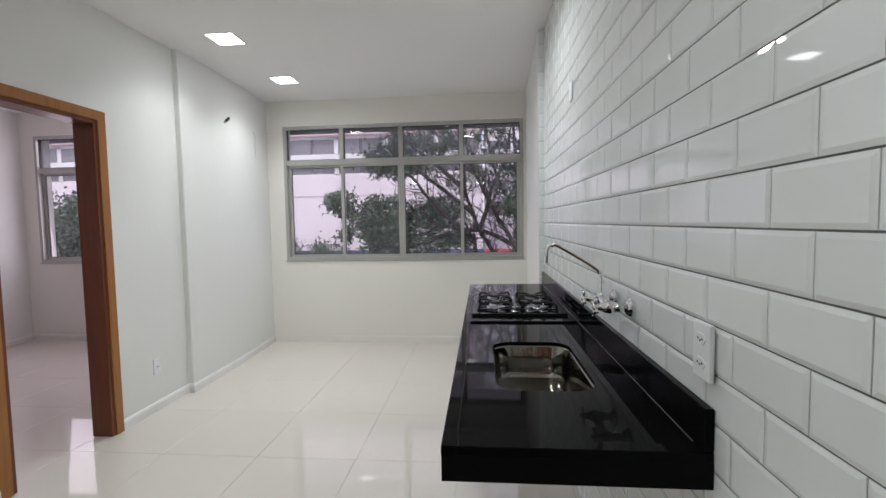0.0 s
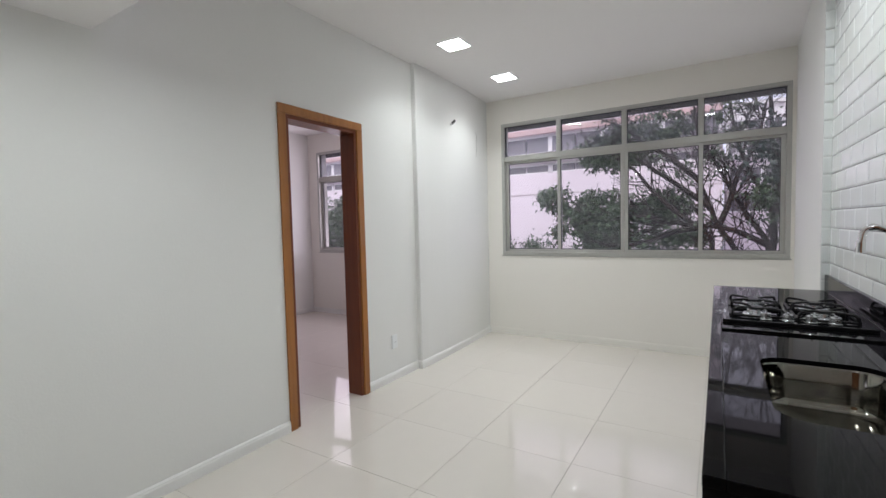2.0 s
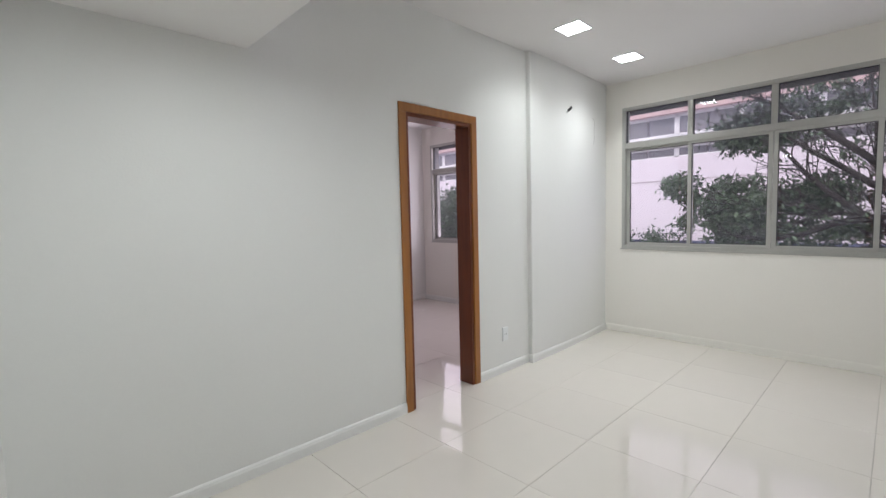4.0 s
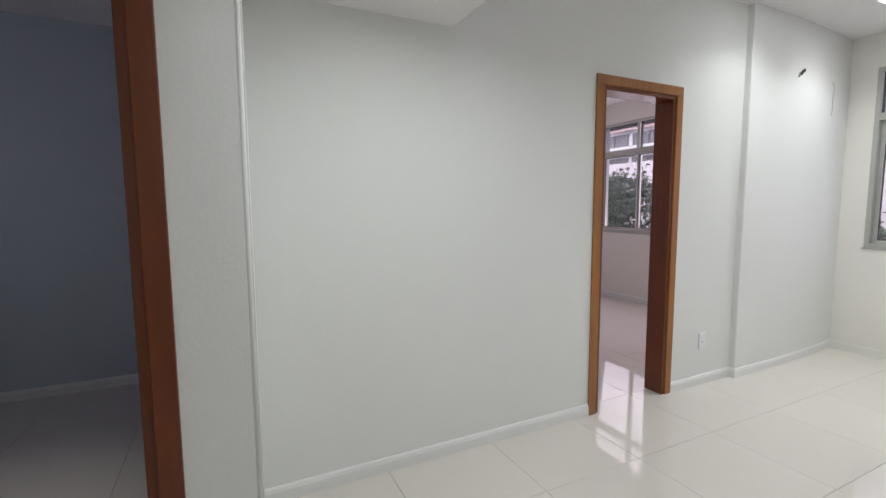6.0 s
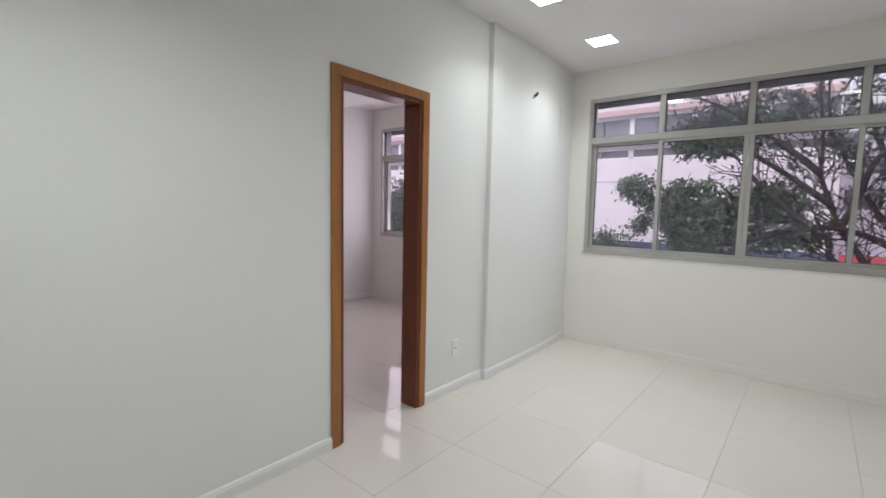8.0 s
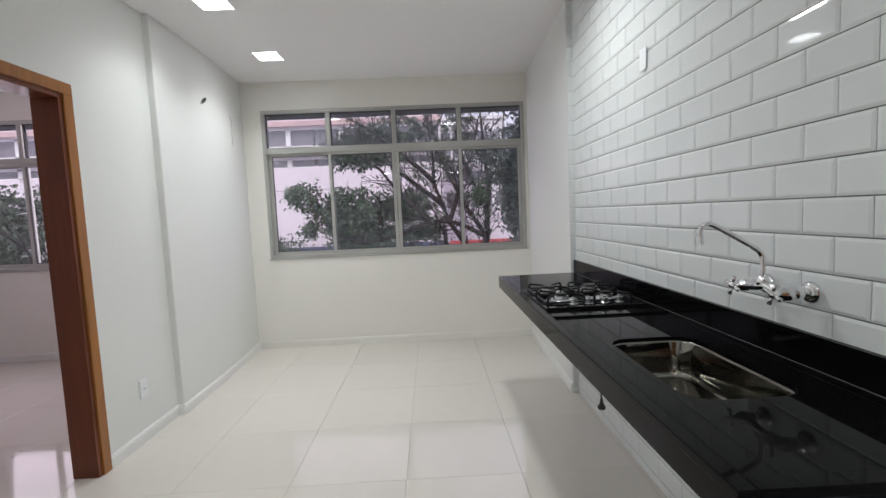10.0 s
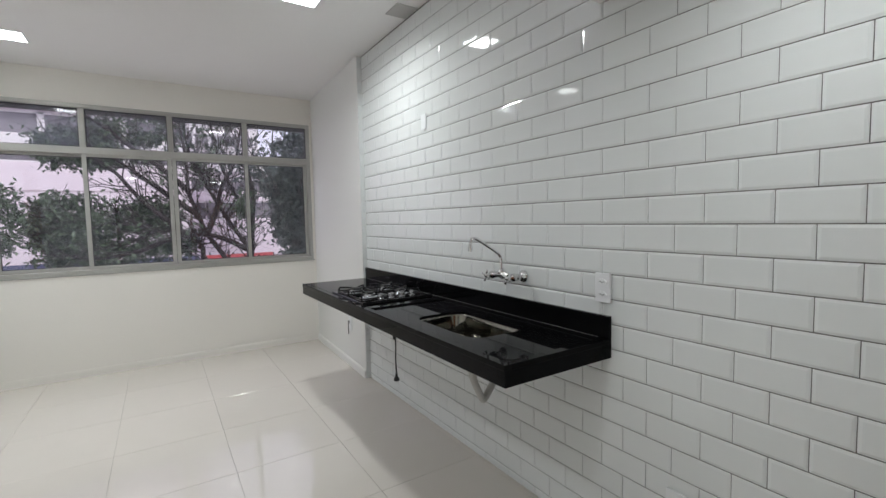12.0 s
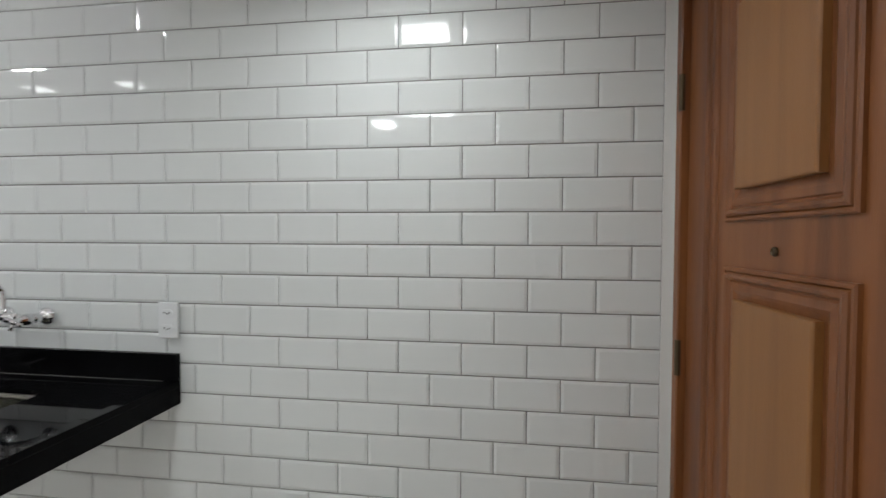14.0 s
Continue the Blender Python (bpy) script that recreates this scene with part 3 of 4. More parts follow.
def siphon():
    s = thing("sink_siphon", "grey plastic waste pipe under the sink", "pipe")
    cx, cy = 0.345, 1.880
    part("tailpiece", cyl(pose(cx, cy, 0.635), 0.019, 0.019, 0.12), PVC, s)
    part("nut", lathe(pose(cx, cy, 0.665), [(0.028, 0), (0.029, 0.004), (0.029, 0.030), (0.026, 0.034)], 12), PVC, s)
    part("nut", lathe(pose(cx, cy, 0.715), [(0.036, 0), (0.038, 0.004), (0.038, 0.028), (0.034, 0.032)], 14), PVC, s)
    part("bend", tube(smooth_line([(cx, cy, 0.65), (cx + 0.010, cy, 0.61), (cx + 0.050, cy, 0.525), (cx + 0.062, cy, 0.508), (cx + 0.078, cy, 0.516), (cx + 0.13, cy, 0.580), (cx + 0.19, cy, 0.655), (XR - 0.03, cy, 0.70)], 7), 0.0175, 14), PVC, s, smooth=True)
    part("wall_flange", lathe(pose(XR - 0.012, cy, 0.705) @ pose(0, 0, 0, 0, 90), [(0.040, 0.011), (0.038, 0.002), (0.030, -0.004), (0.020, -0.006)], 24), PVC, s)
    return s


def tap():
    f = thing("kitchen_tap", "chrome wall-mounted mixer tap with a swivel spout", "tap")
    xb, z = 0.556, 1.112
    ys = (1.812, 1.975)
    for y in ys:
        part("wall_flange", lathe(pose(XR - 0.006, y, z) @ pose(0, 0, 0, 0, -90), [(0.032, 0), (0.031, 0.006), (0.024, 0.014), (0.016, 0.018)], 28), CHROME, f, smooth=True)
        part("inlet", cyl(pose(XR - 0.012, y, z) @ pose(0, 0, 0, 0, -90), 0.015, 0.017, XR - 0.012 - xb, 20), CHROME, f, smooth=True)
        h = part("valve", lathe(pose(xb + 0.012, y, z) @ pose(0, 0, 0, 0, -90), [(0.020, 0), (0.021, 0.012), (0.018, 0.028), (0.012, 0.036), (0.010, 0.050), (0.012, 0.056), (0.008, 0.062)], 24), CHROME, f, smooth=True)
        bm = bmesh.new()
        for a in (20, 110, 200, 290):
            dy, dz = math.cos(radians(a)), math.sin(radians(a))
            add_tube(bm, [(xb - 0.042, y, z), (xb - 0.043, y + 0.018 * dy, z + 0.018 * dz), (xb - 0.044, y + 0.031 * dy, z + 0.031 * dz)], [0.0045, 0.005, 0.0065], 10)
        part("handle", bm, CHROME, h, "cross-shaped chrome handle", smooth=True)
    part("body", tube(smooth_line([(xb, ys[0] - 0.014, z), (xb, ys[0] + 0.03, z + 0.002), (xb, (ys[0] + ys[1]) / 2, z + 0.010), (xb, ys[1] - 0.03, z + 0.002), (xb, ys[1] + 0.014, z)]), 0.0150, 18), CHROME, f, smooth=True)
    ym = 1.905
    part("collar", lathe(pose(xb, ym, z + 0.010), [(0.016, 0), (0.017, 0.012), (0.014, 0.022), (0.011, 0.026)], 20), CHROME, f, smooth=True)
    pts = smooth_line([(xb, ym, z + 0.02), (xb, ym, z + 0.085), (xb - 0.006, ym + 0.002, z + 0.104), (xb - 0.022, ym + 0.004, z + 0.120), (xb - 0.100, ym + 0.012, z + 0.170),
                       (xb - 0.142, ym + 0.016, z + 0.194), (xb - 0.160, ym + 0.018, z + 0.196), (xb - 0.174, ym + 0.019, z + 0.184), (xb - 0.178, ym + 0.020, z + 0.150)], 6)
    sp = part("spout", tube(pts, 0.0078, 16), CHROME, f, smooth=True)
    part("aerator", cyl(pose(xb - 0.178, ym + 0.020, z + 0.134), 0.0105, 0.0105, 0.026, 20), CHROME, sp)
    return f


def cooktop():
    c = thing("cooktop", "built-in black glass gas cooktop with four burners", "cooktop")
    x0, y0, x1, y1, z = 0.100, 2.640, 0.578, 3.205, CT
    part("glass_top", boxes((x0, y0, z + 0.0005, x1, y1, z + 0.008), bevel=0.003, segments=2), GLASSTOP, c)
    part("trim", boxes((x0 - 0.004, y0 - 0.006, z + 0.0005, x1 + 0.004, y0, z + 0.014), bevel=0.002), IRON, c)
    for i in range(4):
        kx = x0 + 0.150 + i * 0.074
        k = part("knob", lathe(pose(kx, y0 + 0.075, z + 0.008), [(0.022, 0), (0.022, 0.004), (0.0195, 0.006), (0.0185, 0.026), (0.016, 0.029)], 24), KNOB, c, "bright satin metal knob", smooth=False)
        part("grip", boxes((kx - 0.003, y0 + 0.058, z + 0.035, kx + 0.003, y0 + 0.092, z + 0.043), bevel=0.001), KNOB, k)
    for gx in (x0 + 0.125, x1 - 0.125):
        for by, r in ((y0 + 0.195, 0.034), (y0 + 0.425, 0.042)):
            b = part("burner", lathe(pose(gx, by, z + 0.008), [(r + 0.020, 0), (r + 0.018, 0.005), (r + 0.004, 0.008), (r + 0.002, 0.022), (r - 0.006, 0.024)], 32), BURNER, c, "cast aluminium burner ring")
            part("burner_cap", lathe(pose(gx, by, z + 0.0322), [(r - 0.006, 0), (r - 0.004, 0.003), (r - 0.007, 0.008), (0.006, 0.010)], 32), IRON, b, "black enamelled cap")
        for by in (y0 + 0.195, y0 + 0.425):
            bm = bmesh.new()
            zl, zt, w, r = z + 0.010, z + 0.042, 0.0045, 0.098
            for dx, dy in ((1, 0), (-1, 0), (0, 1), (0, -1)):
                for rr in (r, 0.060):
                    a, e = (gx + dx * rr, by + dy * rr), rr * 0.92
                    if dx and rr == r:
                        add_box(bm, a[0] - w, a[1] - e, zl, a[0] + w, a[1] + e, zl + 0.009, bevel=0.0015)
                    if dy and rr == r:
                        add_box(bm, a[0] - e, a[1] - w, zl, a[0] + e, a[1] + w, zl + 0.009, bevel=0.0015)
            for sx, sy in ((1, 1), (1, -1), (-1, 1), (-1, -1)):
                # a bent finger from each corner towards the flame
                add_tube(bm, [(gx + sx * 0.092, by + sy * 0.092, z + 0.008), (gx + sx * 0.090, by + sy * 0.090, zt - 0.010), (gx + sx * 0.084, by + sy * 0.084, zt - 0.001),
                              (gx + sx * 0.055, by + sy * 0.055, zt), (gx + sx * 0.022, by + sy * 0.022, zt - 0.002)], [0.0065, 0.006, 0.006, 0.0055, 0.0045], 6)
            part("grate", bm, IRON, c, "black enamelled cast grate")
    return c


def power_cord():
    c = thing("power_cord", "black power cord with a plug hanging under the counter", "cable")
    x, y = 0.49, 3.02
    part("cable", tube(smooth_line([(x, y, 0.84), (x, y, 0.78), (x - 0.006, y + 0.004, 0.66), (x + 0.004, y, 0.52), (x + 0.002, y + 0.003, 0.40), (x + 0.004, y, 0.30)]), 0.0052, 8), CABLE, c)
    part("cable_bundle", tube(smooth_line([(x - 0.008, y, 0.70), (x - 0.014, y, 0.63), (x - 0.004, y + 0.004, 0.55), (x + 0.006, y, 0.62), (x + 0.002, y, 0.72)]), 0.0085, 8), CABLE, c)
    p = part("plug", lathe(pose(x + 0.004, y, 0.238), [(0.010, 0), (0.021, 0.004), (0.021, 0.018), (0.012, 0.030), (0.006, 0.064)], 16), CABLE, c)
    part("prong", boxes((x - 0.004, y - 0.003, 0.222, x, y + 0.001, 0.239), (x + 0.008, y - 0.003, 0.222, x + 0.012, y + 0.001, 0.239)), CHROME, p)
    return c


counter()
sink()
siphon()
tap()
cooktop()
power_cord()


# ---- sockets and wall fittings ----
def plate(name, label, m, w, h, sockets=(), toggles=(), category="socket", deep=0.010):
    """A wall plate in its own plane: x across, y up, z out of the wall."""
    p = thing(name, label, category)
    p.matrix_world = m
    part("cover", boxes((-w / 2, -h / 2, 0.0, w / 2, h / 2, deep), bevel=min(0.003, deep * 0.4), segments=2), PLASTIC, p)
    for y in sockets:
        bm = bmesh.new()
        pts = [(-0.021, 0), (-0.012, 0.011), (0.012, 0.011), (0.021, 0), (0.012, -0.011), (-0.012, -0.011)]
        add_prism(bm, [(a, y + b) for a, b in pts], 0.008, 0.0125)
        s = part("socket", bm, PLASTIC, p)
        bm = bmesh.new()
        for a, b in ((-0.0095, 0), (0.0095, 0), (0, -0.0035)):
            add_cyl(bm, pose(a, y + b, 0.0115), 0.0026, 0.0026, 0.0016, 10)
        part("socket_hole", bm, SLOT, s, "dark round pin hole")
    for y in toggles:
        part("toggle", boxes((-0.012, y - 0.018, 0.009, 0.012, y + 0.018, 0.014), bevel=0.002), PLASTIC, p)
    return p


FACE_LEFT, FACE_RIGHT = pose(0, 0, 0, 90, 0, -90), pose(0, 0, 0, 90, 0, 90)


def on(x, y, z, face):
    return Matrix.Translation((x, y, z)) @ face


plate("wall_socket", "white double socket plate on the tiled wall", on(XR - 0.006, 1.335, 1.112, FACE_LEFT), 0.074, 0.122, (0.026, -0.026))
plate("wall_socket", "white single socket plate low on the painted wall", on(XL, 3.462, 0.338, FACE_RIGHT), 0.072, 0.118, (0.0,))
plate("wall_socket", "white single socket plate low on the tiled wall", on(XR - 0.006, 1.02, 0.345, FACE_LEFT), 0.072, 0.118, (0.0,))
plate("blank_plate", "small white blank plate high on the tiled wall", on(XR - 0.006, 2.765, 2.06, FACE_LEFT), 0.066, 0.100, category="cover plate", deep=0.004)
plate("wall_socket", "white socket plate on the wall beside the window", on(0.603, 4.20, 0.42, FACE_LEFT @ pose(0, 0, 0, 0, -2.2)), 0.072, 0.118, (0.0,))
plate("wall_socket", "white socket plate on the bedroom wall", on(BX, 4.86, 0.72, FACE_RIGHT), 0.072, 0.118, (0.0,))
plate("wall_socket", "white socket plate on the bedroom wall", on(BX, 4.86, 0.36, FACE_RIGHT), 0.072, 0.118, (0.0,))


def pipe_stub():
    s = thing("drain_stub", "dark slanted pipe hole for an air conditioner", "pipe hole")
    m = Matrix.Translation((XL + 0.040, 4.50, 2.41)) @ pose(0, 0, 0, 34, 0, 0)
    bm = bmesh.new()
    add_prism(bm, [(y, z) for y, z in rounded_rect(-0.050, -0.013, 0.050, 0.013, 0.0125, 5)], 0, 0.006)
    bm.transform(m @ pose(0, 0, 0, 90, 0, 90))
    part("hole", bm, SLOT, s)
    bm = bmesh.new()
    add_prism(bm, [(y, z) for y, z in rounded_rect(-0.066, -0.010, -0.046, 0.010, 0.008, 5)], 0, 0.010)
    bm.transform(m @ pose(0, 0, 0, 90, 0, 90))
    part("pipe_end", bm, PVC, s, "grey pipe end")
    return s


def loose_wire():
    s = thing("loose_wire", "thin dark wire hanging from a small hole", "wire")
    x = XL + 0.004
    part("hole", lathe(pose(x, 5.03, 2.405) @ pose(0, 0, 0, 0, 90), [(0.012, -0.004), (0.012, 0.003), (0.006, 0.004)], 16), SLOT, s)
    part("wire", tube(smooth_line([(x, 5.03, 2.405), (x + 0.016, 5.045, 2.385), (x + 0.012, 5.075, 2.34), (x + 0.010, 5.062, 2.27), (x + 0.012, 5.068, 2.20), (x + 0.010, 5.055, 2.12)]), 0.0022, 6), PVC, s, "thin grey wire")
    return s


lead = thing("loose_lead", "short dark lead hanging by the wall socket", "wire")
part("lead", tube(smooth_line([(0.588, 4.19, 0.44), (0.575, 4.185, 0.455), (0.570, 4.18, 0.42), (0.572, 4.185, 0.33)]), 0.004, 6), CABLE, lead)
pipe_stub()
loose_wire()
PATCH = material("grey_hatch_board", (0.52, 0.51, 0.50), 0.85, grain=0.04, scale=50, stain=0.12, stain_scale=6)
hatch = tagged(link("ceiling_hatch", boxes((0.472, 2.812, H - 0.005, 0.627, 2.992, H + 0.001), bevel=0.002), PATCH), "flush grey hatch in the white ceiling", "hatch")


# ---- outside ----
GZ = -3.3
setting(link("ground", boxes((-400, YF + 0.3, GZ - 0.5, 400, 900, GZ)), ASPHALT), "grey street ground", "ground")


def building(name, label, x0, x1, y, z1, depth, wall_mat, bands, bay):
    """A street house with strips of windows: bands of (sill, head)."""
    b = thing(name, label, "building", at=(0, 0, 0))
    edges = [GZ] + [v for band in bands for v in band] + [z1]
    rows = [(x0, y, edges[i], x1, y + 0.35, edges[i + 1]) for i in range(0, len(edges), 2)]
    part("wall", boxes(*rows, (x0, y + 0.35, GZ, x1, y + depth, z1)), wall_mat, b)
    part("roof", boxes((x0 - 0.2, y - 0.25, z1, x1 + 0.2, y + depth, z1 + 0.3), bevel=0.02), LEDGE, b)
    for lo, hi in bands:
        if lo > 4:
            part("ledge", boxes((x0, y - 0.22, lo - 0.36, x1, y + 0.05, lo - 0.02), bevel=0.01), LEDGE, b, "white projecting ledge")
        x = x0 + 0.05
        while x < x1 - 0.3:
            e = min(x + bay, x1 - 0.05)
            w = part("window", boxes((x, y + 0.10, lo, x + 0.10, y + 0.22, hi), (e - 0.08, y + 0.10, lo, e, y + 0.22, hi), (x, y + 0.10, hi - 0.07, e, y + 0.22, hi), (x, y + 0.10, lo, e, y + 0.22, lo + 0.06)), LEDGE, b)
            part("pane", boxes((x + 0.10, y + 0.15, lo + 0.06, (x + e) / 2 - 0.03, y + 0.17, hi - 0.07), ((x + e) / 2 + 0.03, y + 0.15, lo + 0.06, e - 0.08, y + 0.17, hi - 0.07)), DARKGLASS, w)
            x = e
    return b


bl = building("apartment_building", "pale pink rendered building with strips of dark windows", -29.74, 0.2, 19.0, 13.4, 9.0, FACADE, [(3.47, 3.88), (4.32, 5.08), (6.9, 8.1), (9.9, 11.1)], 2.15)
part("fascia", boxes((-29.74, 18.86, 5.12, 0.2, 19.0, 5.34), bevel=0.01), PINK, bl, "faded red fascia strip")
part("joint", boxes((-29.74, 18.985, 2.55, 0.2, 19.0, 2.60)), JOINTLINE, bl, "thin joint line in the render")
building("tower_block", "tall pale tower block with rows of windows far off", 0.6, 6.5, 40.0, 9.4, 9.0, LEDGE, [(4.4, 5.3), (6.0, 6.9), (7.6, 8.5)], 1.1)
building("far_building", "pale house with dark windows behind the trees", 0.35, 24.0, 24.0, 3.9, 9.0, FACADE, [(1.6, 2.5), (2.95, 3.6)], 1.3)


def hoarding(name, label, x0, x1, y, z1, mat):
    h = thing(name, label, "awning")
    bm = bmesh.new()
    add_prism(bm, [(-0.9, 0), (0, 0), (0, 0.42), (-0.9, 0.10)], 0, x1 - x0)
    bm.transform(Matrix(((0, 0, 1, x0), (1, 0, 0, y), (0, 1, 0, z1 - 0.42), (0, 0, 0, 1))))
    bmesh.ops.recalc_face_normals(bm, faces=bm.faces)
    part("canopy", bm, mat, h)
    x = x0 + 0.1
    while x < x1:
        part("post", boxes((x, y - 0.85, GZ, x + 0.08, y - 0.77, z1 - 0.40)), LEDGE, h)
        x += 3.2
    return h


hoarding("shop_awning", "long dark blue shop awning across the street", -24.0, 0.22, 17.6, 0.33, BLUE)
hoarding("shop_awning", "red shop awning across the street", 0.28, 2.6, 17.3, 0.34, RED)


def leaf_mesh(points, size, rng):
    """Folded pointed leaves scattered at the points."""
    n = len(points)
    d = rng.normal(size=(n, 3))
    d[:, 2] -= 0.5
    d /= np.linalg.norm(d, axis=1)[:, None]
    s = np.cross(d, rng.normal(size=(n, 3)))
    s /= np.linalg.norm(s, axis=1)[:, None]
    u = np.cross(d, s)
    L = size * rng.uniform(0.6, 1.3, n)[:, None]
    a, tip = points, points + d * L
    mid = points + d * L * 0.45 + u * L * 0.06
    l, r = mid + s * L * 0.24, mid - s * L * 0.24
    v = np.stack([a, l, tip, r], 1).reshape(-1, 3)
    i = np.arange(n)[:, None] * 4
    f = np.concatenate([i + np.array([[0, 1, 2]]), i + np.array([[0, 2, 3]])], 0)
    me = bpy.data.meshes.new("crown")
    me.from_pydata(v.tolist(), [], f.tolist())
    return me


def tree(name, label, base, trunk_top, lean, spread, seed, leaves, size, mat, limbs=5, depth=4, length=1.5, radius=0.13, cloud=0.30, extra=(), paths=(), twig=0.9, bare=None):
    """A trunk with forking limbs; leaves in clumps round the twigs. extra: (centre, radius, share) of denser clumps."""
    rng, rnd = np.random.default_rng(seed), random.Random(seed)
    t = thing(name, label, "tree", at=base)
    bm = bmesh.new()
    tips = []

    def limb(p, d, ln, r, level):
        pts, q = [p], p
        for k in range(4):
            d = (d + Vector((rnd.gauss(0, 0.16), rnd.gauss(0, 0.16), rnd.gauss(0.03, 0.10)))).normalized()
            q = q + d * ln / 4
            pts.append(q)
        add_tube(bm, smooth_line(pts, 2), [r * (1 - 0.055 * k) for k in range(9)], 7 if level < 2 else 5, caps=False)
        if level >= 2:
            tips.extend(pts[1:])
        if level < depth:
            for k in range(rnd.choice((2, 3, 3)) if level else limbs):
                spin = Vector((rnd.gauss(0, 1), rnd.gauss(0, 1), rnd.gauss(0.15, 0.6)))
                nd = (d * 0.9 + spin.normalized() * spread + Vector(lean) * 0.35).normalized()
                limb(pts[rnd.choice((2, 3, 4, 4))], nd, ln * rnd.uniform(0.66, 0.9), r * rnd.uniform(0.48, 0.62), level + 1)

    h = trunk_top - base[2]
    pts = [Vector((0, 0, 0)), Vector((0.05, 0, h * 0.35)), Vector((-0.03, 0.03, h * 0.7)), Vector((0.02, 0, h))]
    add_tube(bm, smooth_line(pts, 4), [radius * (1.5 - 0.5 * min(1, k / 6)) for k in range(13)], 12)
    for path in paths:
        line = smooth_line([Vector(q) - Vector(base) for q in path], 5)
        n = len(line)
        add_tube(bm, line, [radius * 0.55 * (1 - 0.74 * k / n) for k in range(n)], 8, caps=False)
        for k in range(3, n):
            for _ in range(1 if k < n - 4 else 2):
                spin = Vector((rnd.gauss(0, 1), rnd.gauss(0, 0.8), rnd.gauss(0.3, 0.8))).normalized()
                d = ((line[min(k + 1, n - 1)] - line[k - 1]).normalized() * 0.8 + spin * spread + Vector(lean) * 0.3).normalized()
                limb(line[k], d, twig * rnd.uniform(0.6, 1.25), radius * 0.13, depth - 1)
    for k in range(0 if paths else limbs):
        a = 2 * math.pi * (k + rnd.random() * 0.6) / limbs
        d = Vector((math.cos(a) * spread, math.sin(a) * spread * 0.7, 0.75)) + Vector(lean)
        limb(Vector((0.02, 0, h - 0.15 * k / limbs)), d.normalized(), length, radius * 0.62, 1)
    part("trunk", bm, BARK, t, "dark forking trunk and limbs", smooth=True)
    tips = np.array([list(v) for v in tips])
    if bare is not None:      # few leaves on this side of the crown
        tips = tips[(tips[:, 0] + base[0] < bare) | (rng.random(len(tips)) < 0.42)]
    tips = tips[rng.random(len(tips)) < 0.45]
    pick = tips[rng.integers(0, len(tips), leaves)] + rng.normal(size=(leaves, 3)) * cloud * rng.uniform(0.3, 1.0, (leaves, 1))
    clumps = [pick]
    for c, r, n in extra:
        k = max(6, n // 20)
        ball = rng.normal(size=(k, 3))
        ball *= (rng.random((k, 1)) ** 0.45) / np.linalg.norm(ball, axis=1)[:, None]
        cs = np.array(c) - np.array(base) + ball * np.array(r)
        clumps.append(cs[rng.integers(0, k, n)] + rng.normal(size=(n, 3)) * np.array((0.11, 0.11, 0.06)) * rng.uniform(0.4, 1.2, (n, 1)))
    me = leaf_mesh(np.concatenate(clumps), size, rng)
    me.materials.append(mat)
    crown = new("crown", me)
    crown.parent = t
    tagged(crown, "loose crown of small green leaves")
    return t


